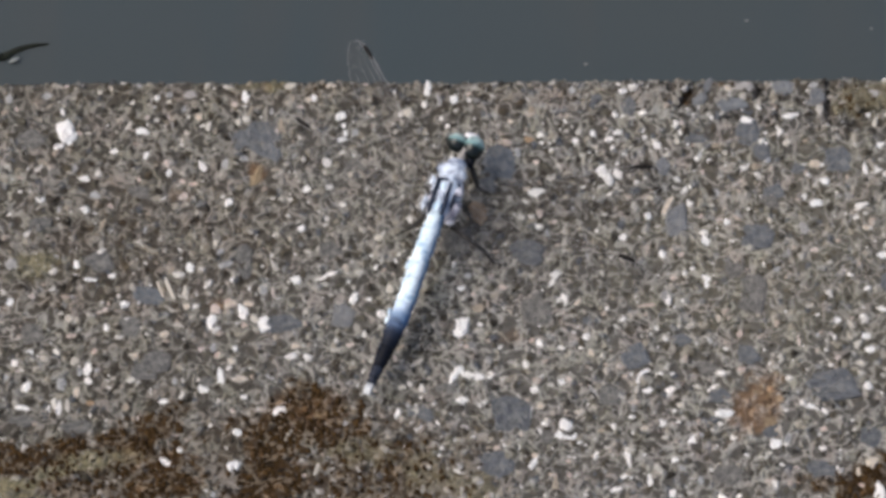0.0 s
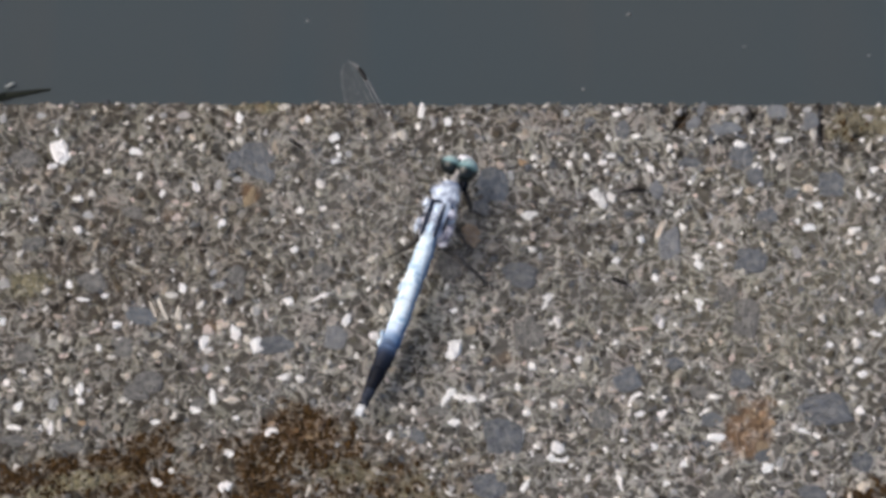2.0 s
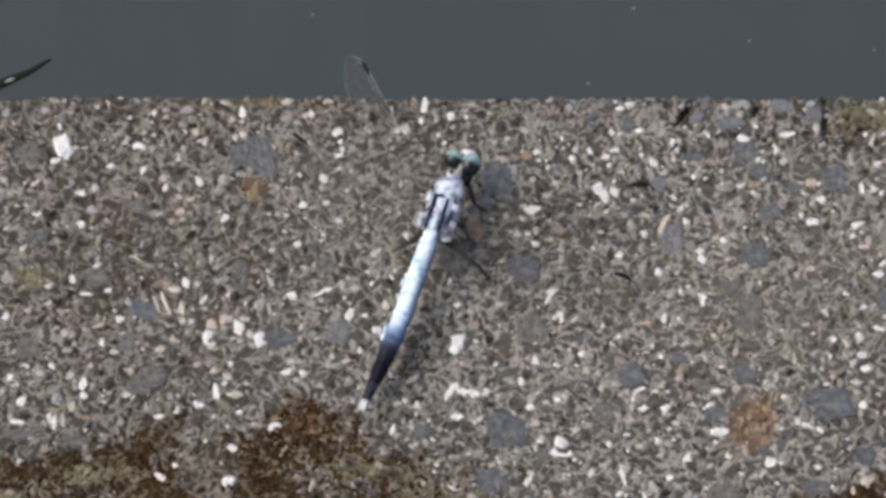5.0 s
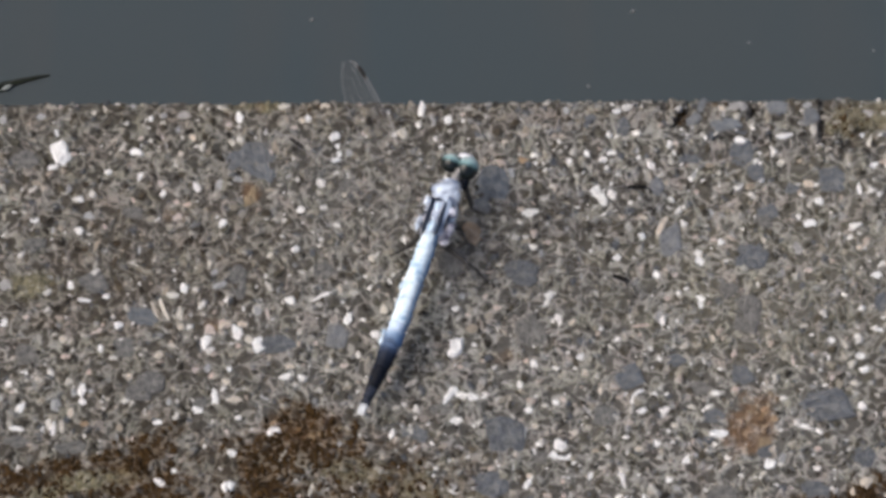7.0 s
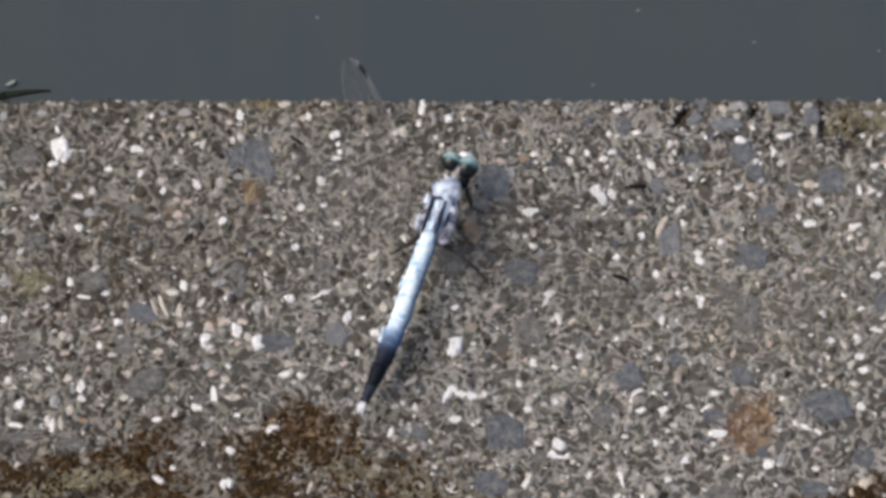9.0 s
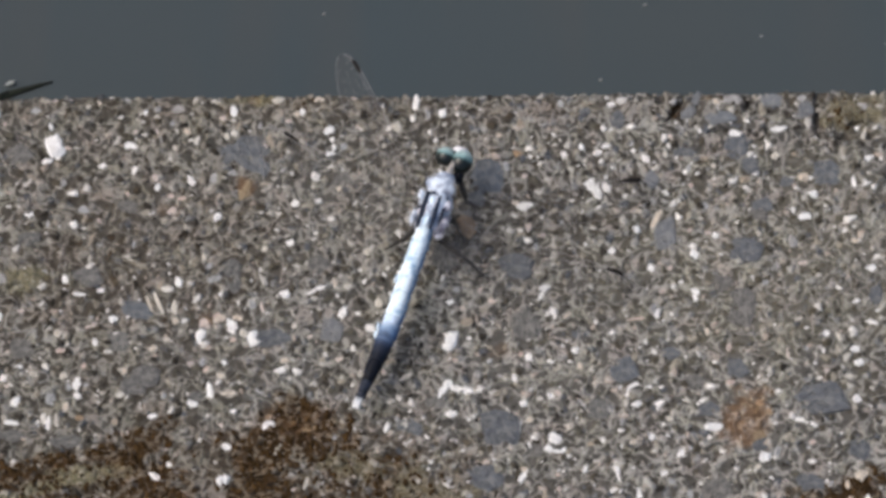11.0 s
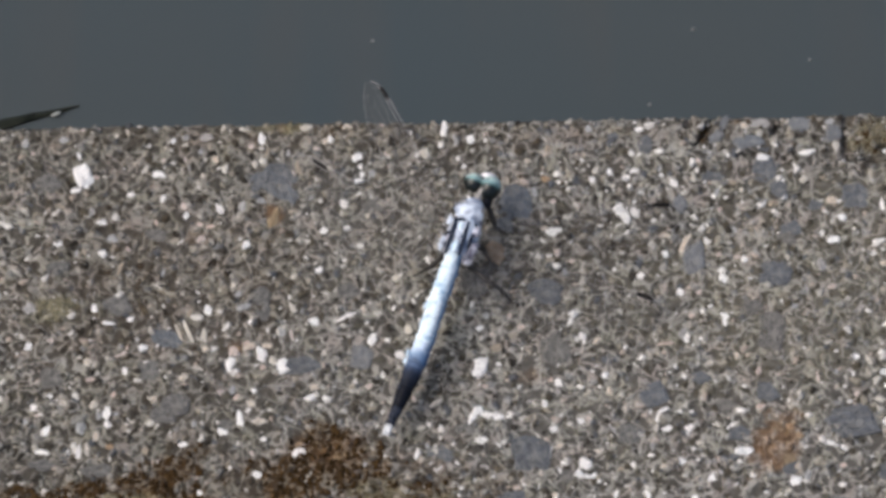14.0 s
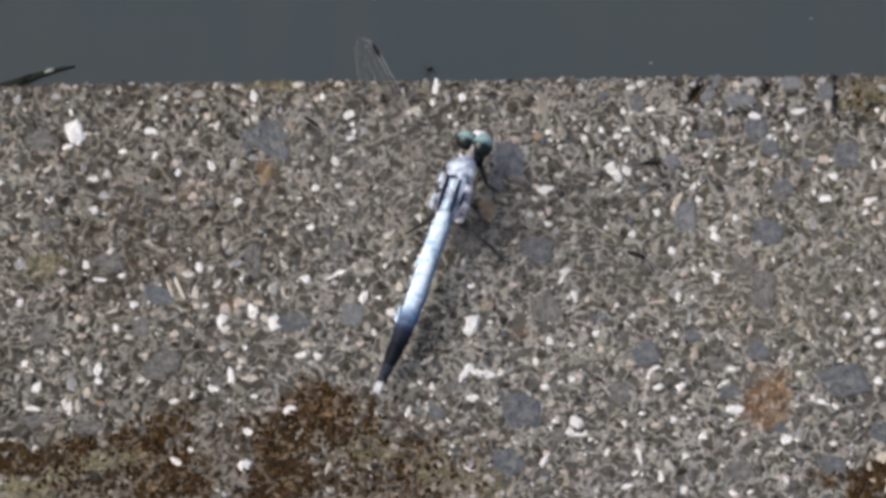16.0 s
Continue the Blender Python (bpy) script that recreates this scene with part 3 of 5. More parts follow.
CREAM_C = [
    (-8.4, -31.9, 1.3, 1, 0), (-8.3, 12.2, 0.6, 1.5, 0), (-7.7, 23.4, 1.7, 2.1, 0), (-5.8, -27.2, 2.6, 0.9, 30), (10.8, 21.6, 1.1, 1.1, 0), (13.7, 8, 1.3, 0.9, 30),
    (15.2, -45.4, 1.2, 1, 0), (15.9, -35.5, 2, 1, 12), (22.8, -14.9, 1.6, 1, 45), (23.2, -36.7, 1.2, 1.3, 0), (25, -25, 1.1, 1.3, 0), (25.8, 16.6, 1.3, 0.9, -20),
    (27.7, -28.4, 1.1, 1.5, 0), (33.1, -32.3, 0.9, 1.7, -15), (34.4, -40.2, 1.3, 1.1, 0), (35.7, 6.2, 1.3, 1, 0), (40.6, 17.8, 0.9, 1.4, 0), (40.9, -35.4, 1.2, 1, 25),
    (42.7, -19.2, 1.9, 1, 20), (47.7, -17.8, 0.9, 1.5, 0),
]
CREAM_D = [
    (49.2, 15.4, 1, 1, 30), (49.7, 28.6, 1.5, 1.3, 20), (52, 11.6, 0.9, 0.9, 0), (56.3, -44.9, 1.3, 0.9, 20), (57, 1.8, 1, 1.3, 0), (60.3, 17.6, 1.3, 1.5, 0),
    (65.3, 13.3, 1.7, 1.7, 30), (71.1, -19, 0.7, 1.9, 20), (72.2, -48.1, 0.9, 1.9, -10), (72.5, -26.8, 2.4, 1, -10), (74.2, 0.2, 1.3, 1, 0), (74.5, -46.7, 2.2, 2.1, 0),
    (76.3, 22.2, 0.8, 2.4, -15),
]
CREAM = CREAM_A + CREAM_B + CREAM_C + CREAM_D
ROSY_A = [
    (-78.1, 23.9, 0.9, 1, 0), (-76.7, -28.9, 1.1, 0.8, 0), (-74.5, -14.2, 1.4, 0.9, 10), (-69.1, 28.8, 1, 1, 0), (-67.1, -22, 1.9, 1.1, 10), (-66.6, 19.1, 1.2, 0.8, 0),
    (-66.1, 28.6, 0.7, 0.9, 0), (-63, -25.1, 1, 1.1, 0), (-62.5, -17.3, 1.7, 0.7, 12), (-61.3, -16.8, 1.2, 1, 20), (-60.8, 4.4, 1.1, 1, 0), (-60.5, -15.3, 0.7, 1.5, -20),
    (-55.8, 9.8, 0.8, 1.4, 15), (-55, -38.1, 0.8, 0.9, 0), (-54.5, 22.3, 1, 0.9, 0), (-50.8, 13, 1.1, 1.5, 0), (-50.7, 22.5, 1, 0.9, 0), (-47.9, 9.4, 1.3, 1, 0),
    (-47.7, 6.4, 2, 1.4, 20), (-46, 8.7, 1.6, 0.9, 10),
]
ROSY_B = [
    (-44.1, -24.5, 1.3, 1.1, -20), (-41.7, -16.5, 2, 1.9, 0), (-41.2, -25.6, 1, 1.5, -25), (-39.6, -14.9, 1.5, 1, 15), (-38.9, 25, 1.2, 1.1, 0), (-38.6, -15.5, 1.5, 1.3, 0),
    (-38.5, -36.7, 0.8, 1.3, 0), (-36.4, -19.8, 1.3, 1.3, 0), (-31.5, -13.2, 0.7, 2.5, 8), (-31.2, 19.2, 0.9, 1.9, 15), (-29.3, -35.3, 2.1, 0.7, 25), (-27.1, 24.3, 1.2, 1, 0),
    (-25.7, -49.4, 2.6, 0.8, 15), (-23, -19, 1, 0.9, 0), (-17.7, -23.6, 1.5, 1.1, 0), (-15.5, 29.4, 1.4, 0.9, 15), (-15, -47, 0.8, 0.9, 0), (-14.4, 23.4, 1.1, 1.1, 0),
    (-9.7, -26.3, 0.8, 1.3, 15), (2.9, -24, 1.1, 0.7, 0),
]
ROSY_C = [
    (3.3, 27.5, 1, 0.9, 0), (4.4, -13.3, 1.3, 0.8, 0), (7.3, -9.7, 0.9, 1, 0), (9.4, -12, 1.7, 1.3, 25), (14.5, -22.7, 0.8, 1, 0), (15.3, 13.4, 1.2, 1, 0),
    (15.9, 3.1, 1.3, 1.8, -20), (18.6, 1.4, 1, 1, 0), (20.9, -46.4, 0.9, 0.9, 0), (21.1, -49.1, 0.9, 1.3, 0), (21.2, -30.1, 1.2, 1, 0), (35, -15.5, 3.6, 0.6, 5),
    (39.8, -9.9, 1.2, 1, 0), (41.2, -5.3, 1.2, 0.9, 25), (41.5, 21.3, 0.9, 1, 0), (44.8, 2.4, 0.8, 0.9, 0), (45.1, 11.6, 0.9, 1, 0), (48.1, 1.6, 1.3, 1, 0),
    (51.5, -21, 1, 1.5, 0), (51.7, -28.3, 1.5, 1, 15),
]
ROSY_D = [
    (61.2, -47.7, 1.2, 0.9, 0), (62, -22.4, 0.7, 1.9, 0), (65, -4.2, 1.8, 1, 0), (66.1, -40, 1.2, 1, 0), (68.8, -26, 1.1, 1, 0), (72.6, -51.2, 1.5, 0.9, 0),
]
ROSY = ROSY_A + ROSY_B + ROSY_C + ROSY_D
PALE_GREY_A = [
    (-79.4, 26, 1.3, 1.7, 0), (-78.9, -30.2, 2.2, 1, -8), (-78.4, -7.6, 2.2, 2.5, 25), (-72.5, 26.6, 1.9, 1.5, 0), (-70.2, -6.1, 1, 0.9, 0), (-70, 3.5, 0.8, 1.4, 0),
    (-68.7, -31.5, 1.8, 2.7, 0), (-67.3, 12.4, 1.1, 1.9, -10), (-65.7, -29.3, 1.1, 1.5, 0), (-63.8, 6.7, 2, 1.3, 0), (-63.3, 6.4, 1.5, 1.4, 0), (-62.7, -28.8, 0.9, 1.3, 25),
    (-57.9, -38, 0.8, 1.4, -15), (-56.1, 28.7, 1.2, 1, 0), (-54.6, -0.2, 0.9, 1.7, -10), (-50.6, 26.9, 1.2, 1.4, 0), (-49.8, 20.3, 0.7, 2.5, 12), (-48.7, -31, 0.9, 1.3, 0),
    (-47.9, 24, 0.9, 1.1, 0), (-46.9, 26.9, 2.3, 1.9, 0),
]
PALE_GREY_B = [
    (-42, -24.1, 1.1, 1.7, 0), (-41.7, -53.5, 1.1, 1.3, 0), (-40.9, -5.1, 1.3, 1.5, 0), (-40.4, 12.5, 1.5, 2.5, 0), (-40, -7.8, 2.4, 1.3, 25), (-37.1, 14, 1.9, 1.3, -10),
    (-33.3, -12.7, 1.7, 1.8, 0), (-32.2, 23.7, 0.8, 1.3, 0), (-31.9, -30.1, 1.9, 1, -25), (-27.9, 14.8, 0.9, 1.8, -30), (-18.5, -39.2, 1, 1.1, 0), (-17.1, 19.3, 1.3, 1.3, 0),
    (-16, -49.6, 1.3, 0.9, -30), (-7.4, -35.6, 0.7, 1.5, 25), (-2.6, -35, 0.8, 1.1, 0), (-2.1, 26.1, 0.9, 2.2, 10), (2.7, -39.7, 1.7, 0.9, -25), (3.1, -9.7, 1.1, 1.5, 0),
    (5.4, -50.9, 1.5, 0.9, 10), (10.9, -26.8, 1.5, 0.8, 0),
]
PALE_GREY_C = [
    (12, 15.3, 1.1, 1.9, 15), (13.9, -38, 0.9, 4.3, -12), (15.7, -24.8, 1.1, 1.4, 0), (17.2, -0.9, 1.1, 1.5, 0), (18.1, 24.2, 0.7, 1.5, 0), (21.6, 28.2, 1.7, 1.4, 0),
    (21.8, 4.3, 0.9, 0.9, 0), (23.5, -49.7, 1.1, 1, 0), (24.4, -5.7, 0.7, 1.9, 0), (25.4, -32.4, 0.6, 2.6, 35), (27.4, -48.2, 0.9, 1.3, 0), (32.4, -35.7, 0.8, 2.2, 0),
    (38, -13.6, 1.7, 2.1, -20), (41.1, -47.7, 1.2, 0.9, 0), (42.7, -49.6, 1.5, 0.9, 0), (44.2, -50.2, 1.1, 1.7, 0), (44.7, 15, 0.9, 1.5, 0), (47.6, 7.5, 1.3, 1.5, 0),
    (52.8, 29.1, 3.2, 1.9, 0), (58.1, -8, 1.3, 1, -25),
]
PALE_GREY_D = [
    (59.8, -41.8, 1.1, 2.3, -20), (60.3, -4.4, 0.9, 1.7, 0), (63.1, 0.1, 1.8, 2.3, 0), (65.2, -21.4, 0.9, 0.9, 0), (65.3, 29.3, 1.9, 1.3, 0), (67.7, -21.2, 0.9, 1.5, 15),
    (67.7, -37.5, 2, 0.7, -8), (70.1, -8.3, 1.1, 0.9, 0), (76, 27.8, 2.2, 1.4, -20),
]
PALE_GREY = PALE_GREY_A + PALE_GREY_B + PALE_GREY_C + PALE_GREY_D
BUFF_A = [
    (-75.6, -3.2, 1.5, 1.3, 0), (-73.4, 13, 2.2, 1.3, 0), (-63.2, -2.5, 1.9, 1, 20), (-62.2, 0.4, 0.9, 2.5, -25), (-57.4, -36.2, 1.2, 1.4, 0), (-52.5, 6.1, 1.8, 1.3, 20),
    (-52.2, 8.4, 0.6, 2.4, -12), (-49.7, -8.7, 0.9, 1.7, -30), (-49.3, 4.1, 1.6, 1.3, -20), (-46, 24.9, 1.2, 1.7, 0), (-42.3, 19.4, 0.9, 1.5, -20), (-36, 23.8, 0.6, 1.9, -20),
    (-34, -5.7, 1.1, 1, 0), (-31.6, 11.4, 2.1, 1, 20), (-30.4, 20.4, 1.3, 3.9, 15), (-28.6, -2.4, 0.9, 1.3, 0), (-28.5, -41.5, 0.9, 2.5, -30), (-20.7, -23.7, 1, 1, 0),
    (-17.2, -28, 1.7, 1.1, 20), (-15.5, 25.9, 2.2, 1, 30),
]
BUFF_B = [
    (-9.7, 0.8, 1.5, 1, 0), (-8.5, -24.1, 2, 1.1, 8), (-4.8, 19.7, 0.9, 1.7, -15), (4.9, -16.3, 2.2, 1.6, 0), (6.4, -21.2, 1.7, 0.8, 35), (7.4, -42.3, 0.9, 1, 0),
    (7.9, -13.7, 1.8, 1.1, 20), (10.6, -43.4, 1.2, 1, 0), (14.5, 24.2, 1.5, 1.8, 0), (14.7, 1.6, 1.7, 1, 25), (18.6, -50.8, 1.3, 2.3, 0), (26.7, -40.3, 1.3, 0.9, 15),
    (39.6, 13.8, 0.9, 1.5, 0), (45.8, -38.9, 2, 0.8, 20), (47.5, 17, 1.7, 1, 10), (50.8, -47.3, 1.1, 1, 0), (54.8, 12.7, 1.8, 1.5, 15), (57.9, 27.4, 1.3, 2.1, 0),
    (62.8, -39.7, 1.3, 0.8, 15), (63.5, 18.2, 1.1, 1.1, 0),
]
BUFF_C = [
    (70.4, 25.8, 2.2, 1.1, 30), (72.1, 6.1, 1.7, 1, 20), (73.9, -5, 1.1, 1, 0),
]
BUFF = BUFF_A + BUFF_B + BUFF_C
PALE_A = [
    (44.7, 26.1, 3.4, 2.3, 35), (46.1, 28.9, 1.4, 3.9, -20), (50.6, 25.2, 5.7, 2.7, 10), (59.8, 28.9, 4.2, 3, 0), (66, 27.1, 3, 3.7, 0), (40.5, 1.8, 4.6, 7.5, -8),
    (38.1, 12.9, 2.6, 4.3, 10), (-19, -17.8, 4.4, 5, 0),
]
PALE_STONES = PALE_A
SLATE_A = [
    (-33.3, 17.3, 9.1, 6.2, -48), (-37.9, 17.8, 2.8, 4.3, 0), (32.1, 24.8, 3, 4.1, 0), (26.2, 26.4, 2.2, 1.5, 30), (53.2, 19.1, 4.6, 5.9, 0), (55.5, 15.5, 3.6, 3.4, 0),
    (69.7, 14.1, 5.4, 5.3, -10), (43.9, 18.5, 4.2, 2.5, 0), (62.6, 12.1, 3, 2.3, -20), (58, 7.5, 4.2, 3.4, 0), (-53.4, -13.8, 6.7, 3.7, -25), (54.8, -1.6, 6.5, 4.8, 0),
    (77.8, -10.7, 2.4, 4.6, 0), (13.5, -4.8, 6.5, 5, -10), (9, 13.2, 6.3, 6.9, -20), (6.7, 9.5, 3.2, 5, 0), (53, -25.5, 4, 4.1, 0), (67.9, -31.3, 10.5, 7.1, -5),
    (47.9, -33.4, 4, 3, 0), (10.9, -37.5, 7.5, 8, 15),
]
SLATE_B = [
    (8.4, -47.2, 6.5, 5.9, 0), (57.1, -40.4, 4.2, 2.3, 25), (65.7, -47.9, 5.4, 3.4, 0), (-5.1, -37.3, 5, 2.7, -12), (-29.3, -19.2, 6.7, 3.7, 5), (32.9, -25.6, 5.7, 5.5, 0),
    (41, -22.2, 4, 2.7, 0), (74.3, -41.2, 4, 4.6, 0),
]
SLATE_STONES = SLATE_A + SLATE_B
DARK_A = [
    # the first is a dark patch put where the dragonfly casts shade
    (1.2, -3.4, 6.1, 7.1, 0), (-36.9, -7, 3.4, 7.1, 0), (-21.3, -4.9, 4.2, 3.9, 0), (53.9, -13, 5.2, 8.5, -8), (50.7, -7.9, 3.6, 3.9, 20), (-62.6, -7, 6.1, 5.3, 0),
    (-75.2, 17.6, 5.4, 4.6, 0), (-73.3, 0.4, 5, 2.7, 15), (15.4, -17, 5.9, 8, 20), (56.9, 5.3, 3.6, 2.5, 0), (-32.1, 20, 3.4, 3.2, 0), (-55.8, 6.9, 4, 3, 0),
    (-16.9, 12.5, 4, 3.2, 0), (-65.5, -40.1, 7.1, 3, 0), (-75.5, -38.9, 5.7, 2.7, 0), (-52.2, -27, 6.1, 4.8, 10), (-43.2, -31.5, 3, 3.2, 0), (16.9, -41.6, 3.2, 2.7, 0),
    (-73.9, -21.4, 4.6, 4.6, 0), (-56.9, -20.2, 4.4, 4.6, 0),
]
DARK_B = [
    (-54.2, -29.2, 5, 3.4, -15), (-0.6, -32.4, 4, 3, 0), (45.5, -27.8, 5, 3.4, 0), (28.4, -33.5, 4.6, 4.1, 0), (49.2, -49.1, 6.1, 4.6, 0),
]
DARK_STONES_AND_SHADE = DARK_A + DARK_B
ORANGES = [
    (4.7, 3.1, 3.8, 5.4, 10), (14.2, 18.0, 2.4, 1.5, -35), (-41.4, -16.2, 1.8, 1.8, 0), (-63.6, -35.5, 1.6, 1.1, 0), (58.4, -33.9, 2, 1.6, 0),
    (56.9, -32.3, 1.6, 1.6, 0), (-30.1, -35.3, 2.4, 1, 25),
]
OCHRES = [
    (-34.4, 10.4, 1.6, 4.0, -18), (-35.6, 9.4, 1.6, 2.2, 10), (56.6, -38.6, 2.4, 2.8, 20),
]
STREAKS = [
    (38.8, 4.5, 1.2, 4.4, -24), (-49.9, -12.6, 0.7, 4.6, 22), (-51.6, -12.4, 0.5, 3.6, 20),
]

for x, y, w, d, turn in SLATE_STONES:
    set_stone("flat_stone", flat_meshes, SLATE, x, y, w, d, turn, 0.1, 0.5, grow=1.04, open_face=0.94)
for x, y, w, d, turn in PALE_STONES:
    set_stone("flat_stone", flat_meshes, PALE_SLATE, x, y, w, d, turn, 0.14, 0.3, "pale blue-grey slab of slate", open_face=0.94)
for x, y, w, d, turn in DARK_STONES_AND_SHADE:
    set_stone("flat_stone", flat_meshes, DARK_STONE, x, y, w, d, turn, 0.1, 0.5, "dark grey stones worn flush, one a shade patch", open_face=0.84)
for x, y, w, d, turn in ORANGES:
    set_stone("pebble", rock_meshes, RUSTSTONE, x, y, w, d, turn, 0.45, 0.1, "rusty orange pebble")
for x, y, w, d, turn in OCHRES:
    set_stone("pebble", rock_meshes, OCHRE_STONE, x, y, w, d, turn, 0.45, 0.2, "ochre yellow pebble")
for stones, material in ((WHITE, QUARTZ), (CREAM, CREAM_STONE)):
    for x, y, w, d, turn in stones:
        set_stone("quartz_chip", chip_meshes, material, x, y, w, d, turn, 0.5, 0.0, grow=1.26 if material is QUARTZ else 1.16, open_face=0.8)
for stones, material in ((ROSY, ROSY_STONE), (PALE_GREY, GREY_STONE), (BUFF, BUFF_STONE)):
    for x, y, w, d, turn in stones:
        set_stone("pebble", chip_meshes if material is ROSY_STONE else rock_meshes, material, x, y, w, d, turn, 0.5, 0.1, grow=1.12, open_face=0.85)
for x, y, w, d, turn in STREAKS:
    set_stone("pebble", rock_meshes, CREAM_STONE, x, y, w, d, turn, 0.8, -0.4, "pale streak on a flat stone", 1.1)


# ---- moss and dirt crust ----
def build_moss(name, spots, seed, material, count, label):
    rng = np.random.RandomState(seed)
    kinds = [lumpy(seed + i, 1, 0.5, 2) for i in range(5)]
    V, F, base, made = [], [], 0, 0
    x = rng.uniform(-0.086, 0.088, count * 30)
    y = edge_y(x) - rng.uniform(0.0, 0.088, count * 30)
    keep = blotch(x, y, spots, seed) > rng.uniform(0.35, 1.0, len(x))
    for px, py in zip(x[keep][:count], y[keep][:count]):
        v, f = kinds[made % 5]
        r = rng.uniform(0.00018, 0.00048)
        c, s = math.cos(made), math.sin(made)
        w = v * (r * rng.uniform(1, 1.9), r, r * 0.8)
        V.append(np.stack([w[:, 0] * c - w[:, 1] * s + px, w[:, 0] * s + w[:, 1] * c + py, w[:, 2] + float(relief(px, py)) + r * 0.1], -1))
        F.append(f + base)
        base += len(v)
        made += 1
    ob = mesh_object(name, np.concatenate(V), np.concatenate(F).tolist(), material)
    return tagged(ob, label, "moss", kind="stuff")


build_moss("brown_moss", BROWN_SPOTS, 40, MOSS_BROWN, 1700, "dry dark brown moss crust on the concrete")
build_moss("olive_moss", OLIVE_SPOTS, 50, MOSS_OLIVE, 520, "pale olive lichen crust on the concrete")


# ---- the dragonfly ----
def dragonfly_materials():
    m = {}

    def bloom(name, dark, pale, where, wear=(0.32, 0.5), sides=False):
        k = Mat(name, 0.62, 0.3)
        f = k.noise(480, 4, 0.6)
        c = k.ramp(f, [(wear[0], dark), (wear[1], pale)])
        if sides:
            # the right flank's bluish shade, painted over the bloom
            across = k.node("ShaderNodeSeparateXYZ", Vector=k.coords("Generated")).outputs[1]
            shaded_side = k.math("ADD", across, k.math("MULTIPLY", k.noise(1100, 3), 0.3))
            c = k.mix(k.ramp(shaded_side, [(0.23, 0.9), (0.48, 0.0)]), c, (0.085, 0.18, 0.34))
        k.color(c)
        k.bump(k.noise(2500, 3), 0.25, 0.0001)
        m[where] = k.m

    bloom("pale_blue_bloom", (0.31, 0.49, 0.68), (0.79, 0.91, 0.99), "abdomen", (0.34, 0.5), True)
    bloom("thorax_bloom", (0.26, 0.31, 0.42), (0.74, 0.81, 0.91), "thorax", (0.38, 0.55))
    bloom("lavender_bloom", (0.13, 0.13, 0.18), (0.66, 0.66, 0.74), "flank", (0.4, 0.56))
    k = Mat("fading_blue", 0.55, 0.15)
    gen = k.node("ShaderNodeSeparateXYZ", Vector=k.coords("Generated"))
    f = k.math("ADD", gen.outputs[0], k.math("MULTIPLY", k.noise(900, 3), 0.25))
    k.color(k.ramp(f, [(0.3, (0.008, 0.011, 0.02)), (0.66, (0.016, 0.022, 0.04)), (0.88, (0.04, 0.06, 0.11)), (1.1, (0.1, 0.145, 0.24))]))
    m["fade"] = k.m
    k = Mat("blue_dusk", 0.58, 0.3)
    gen = k.node("ShaderNodeSeparateXYZ", Vector=k.coords("Generated"))
    f = k.math("ADD", gen.outputs[0], k.math("MULTIPLY", k.noise(800, 3), 0.5))
    c = k.ramp(f, [(0.3, (0.07, 0.105, 0.18)), (0.65, (0.22, 0.32, 0.48)), (1.1, (0.62, 0.74, 0.9))])
    # bluish shade is mixed into the right side here too
    shaded_side = k.math("ADD", gen.outputs[1], k.math("MULTIPLY", k.noise(1100, 3), 0.3))
    k.color(k.mix(k.ramp(shaded_side, [(0.25, 0.9), (0.55, 0.0)]), c, (0.06, 0.13, 0.27)))
    m["dusk"] = k.m
    m["tail"] = plain("dusky_tail", (0.022, 0.027, 0.042), 0.55, 0.15, 1500, 0.7)
    m["joint"] = plain("blue_grey_joint", (0.56, 0.68, 0.8), 0.6, 0.3, 1500, 0.25)
    m["hair"] = plain("pale_hair", (0.6, 0.6, 0.64), 0.6, 0.3)
    m["black"] = plain("black_cuticle", (0.006, 0.0075, 0.013), 0.55, 0.12, 1800, 0.5)
    m["slate"] = plain("dark_slate_cuticle", (0.02, 0.026, 0.045), 0.6, 0.15, 1800, 0.5)
    m["leg"] = plain("leg_cuticle", (0.024, 0.021, 0.019), 0.45, 0.4, 2500, 0.4)
    m["white"] = plain("white_appendage", (0.72, 0.73, 0.74), 0.5, 0.3, 1500, 0.12)
    m["face"] = plain("pale_face", (0.7, 0.69, 0.72), 0.45, 0.4, 1200, 0.2)
    m["neck"] = plain("brown_neck", (0.34, 0.32, 0.3), 0.6, 0.3, 900, 0.6)
    m["stigma"] = plain("dark_stigma", (0.016, 0.014, 0.013), 0.8, 0.1)
    m["vein"] = plain("wing_vein", (0.3, 0.29, 0.3), 0.4, 0.5)
    k = Mat("teal_eye", 0.28, 0.5)
    gen = k.node("ShaderNodeSeparateXYZ", Vector=k.coords("Generated"))
    up = k.math("ADD", k.math("MULTIPLY", gen.outputs[0], 0.85), k.math("MULTIPLY", gen.outputs[2], 0.15))
    c = k.ramp(up, [(0.42, (0.005, 0.009, 0.009)), (0.5, (0.04, 0.08, 0.08)), (0.57, (0.19, 0.32, 0.32)), (0.78, (0.44, 0.57, 0.56))])
    k.color(k.mix(0.6, c, k.ramp(k.noise(700, 2), [(0.36, 0.25), (0.52, 1.0)]), "MULTIPLY"))
    m["eye"] = k.m
    # the membrane: clear, with a faint sheen
    w = bpy.data.materials.new("wing_membrane")
    w.use_nodes = True
    t = w.node_tree
    t.nodes.remove(t.nodes["Principled BSDF"])
    clear, gloss, mix = t.nodes.new("ShaderNodeBsdfTransparent"), t.nodes.new("ShaderNodeBsdfPrincipled"), t.nodes.new("ShaderNodeMixShader")
    clear.inputs[0].default_value = (0.93, 0.93, 0.92, 1)
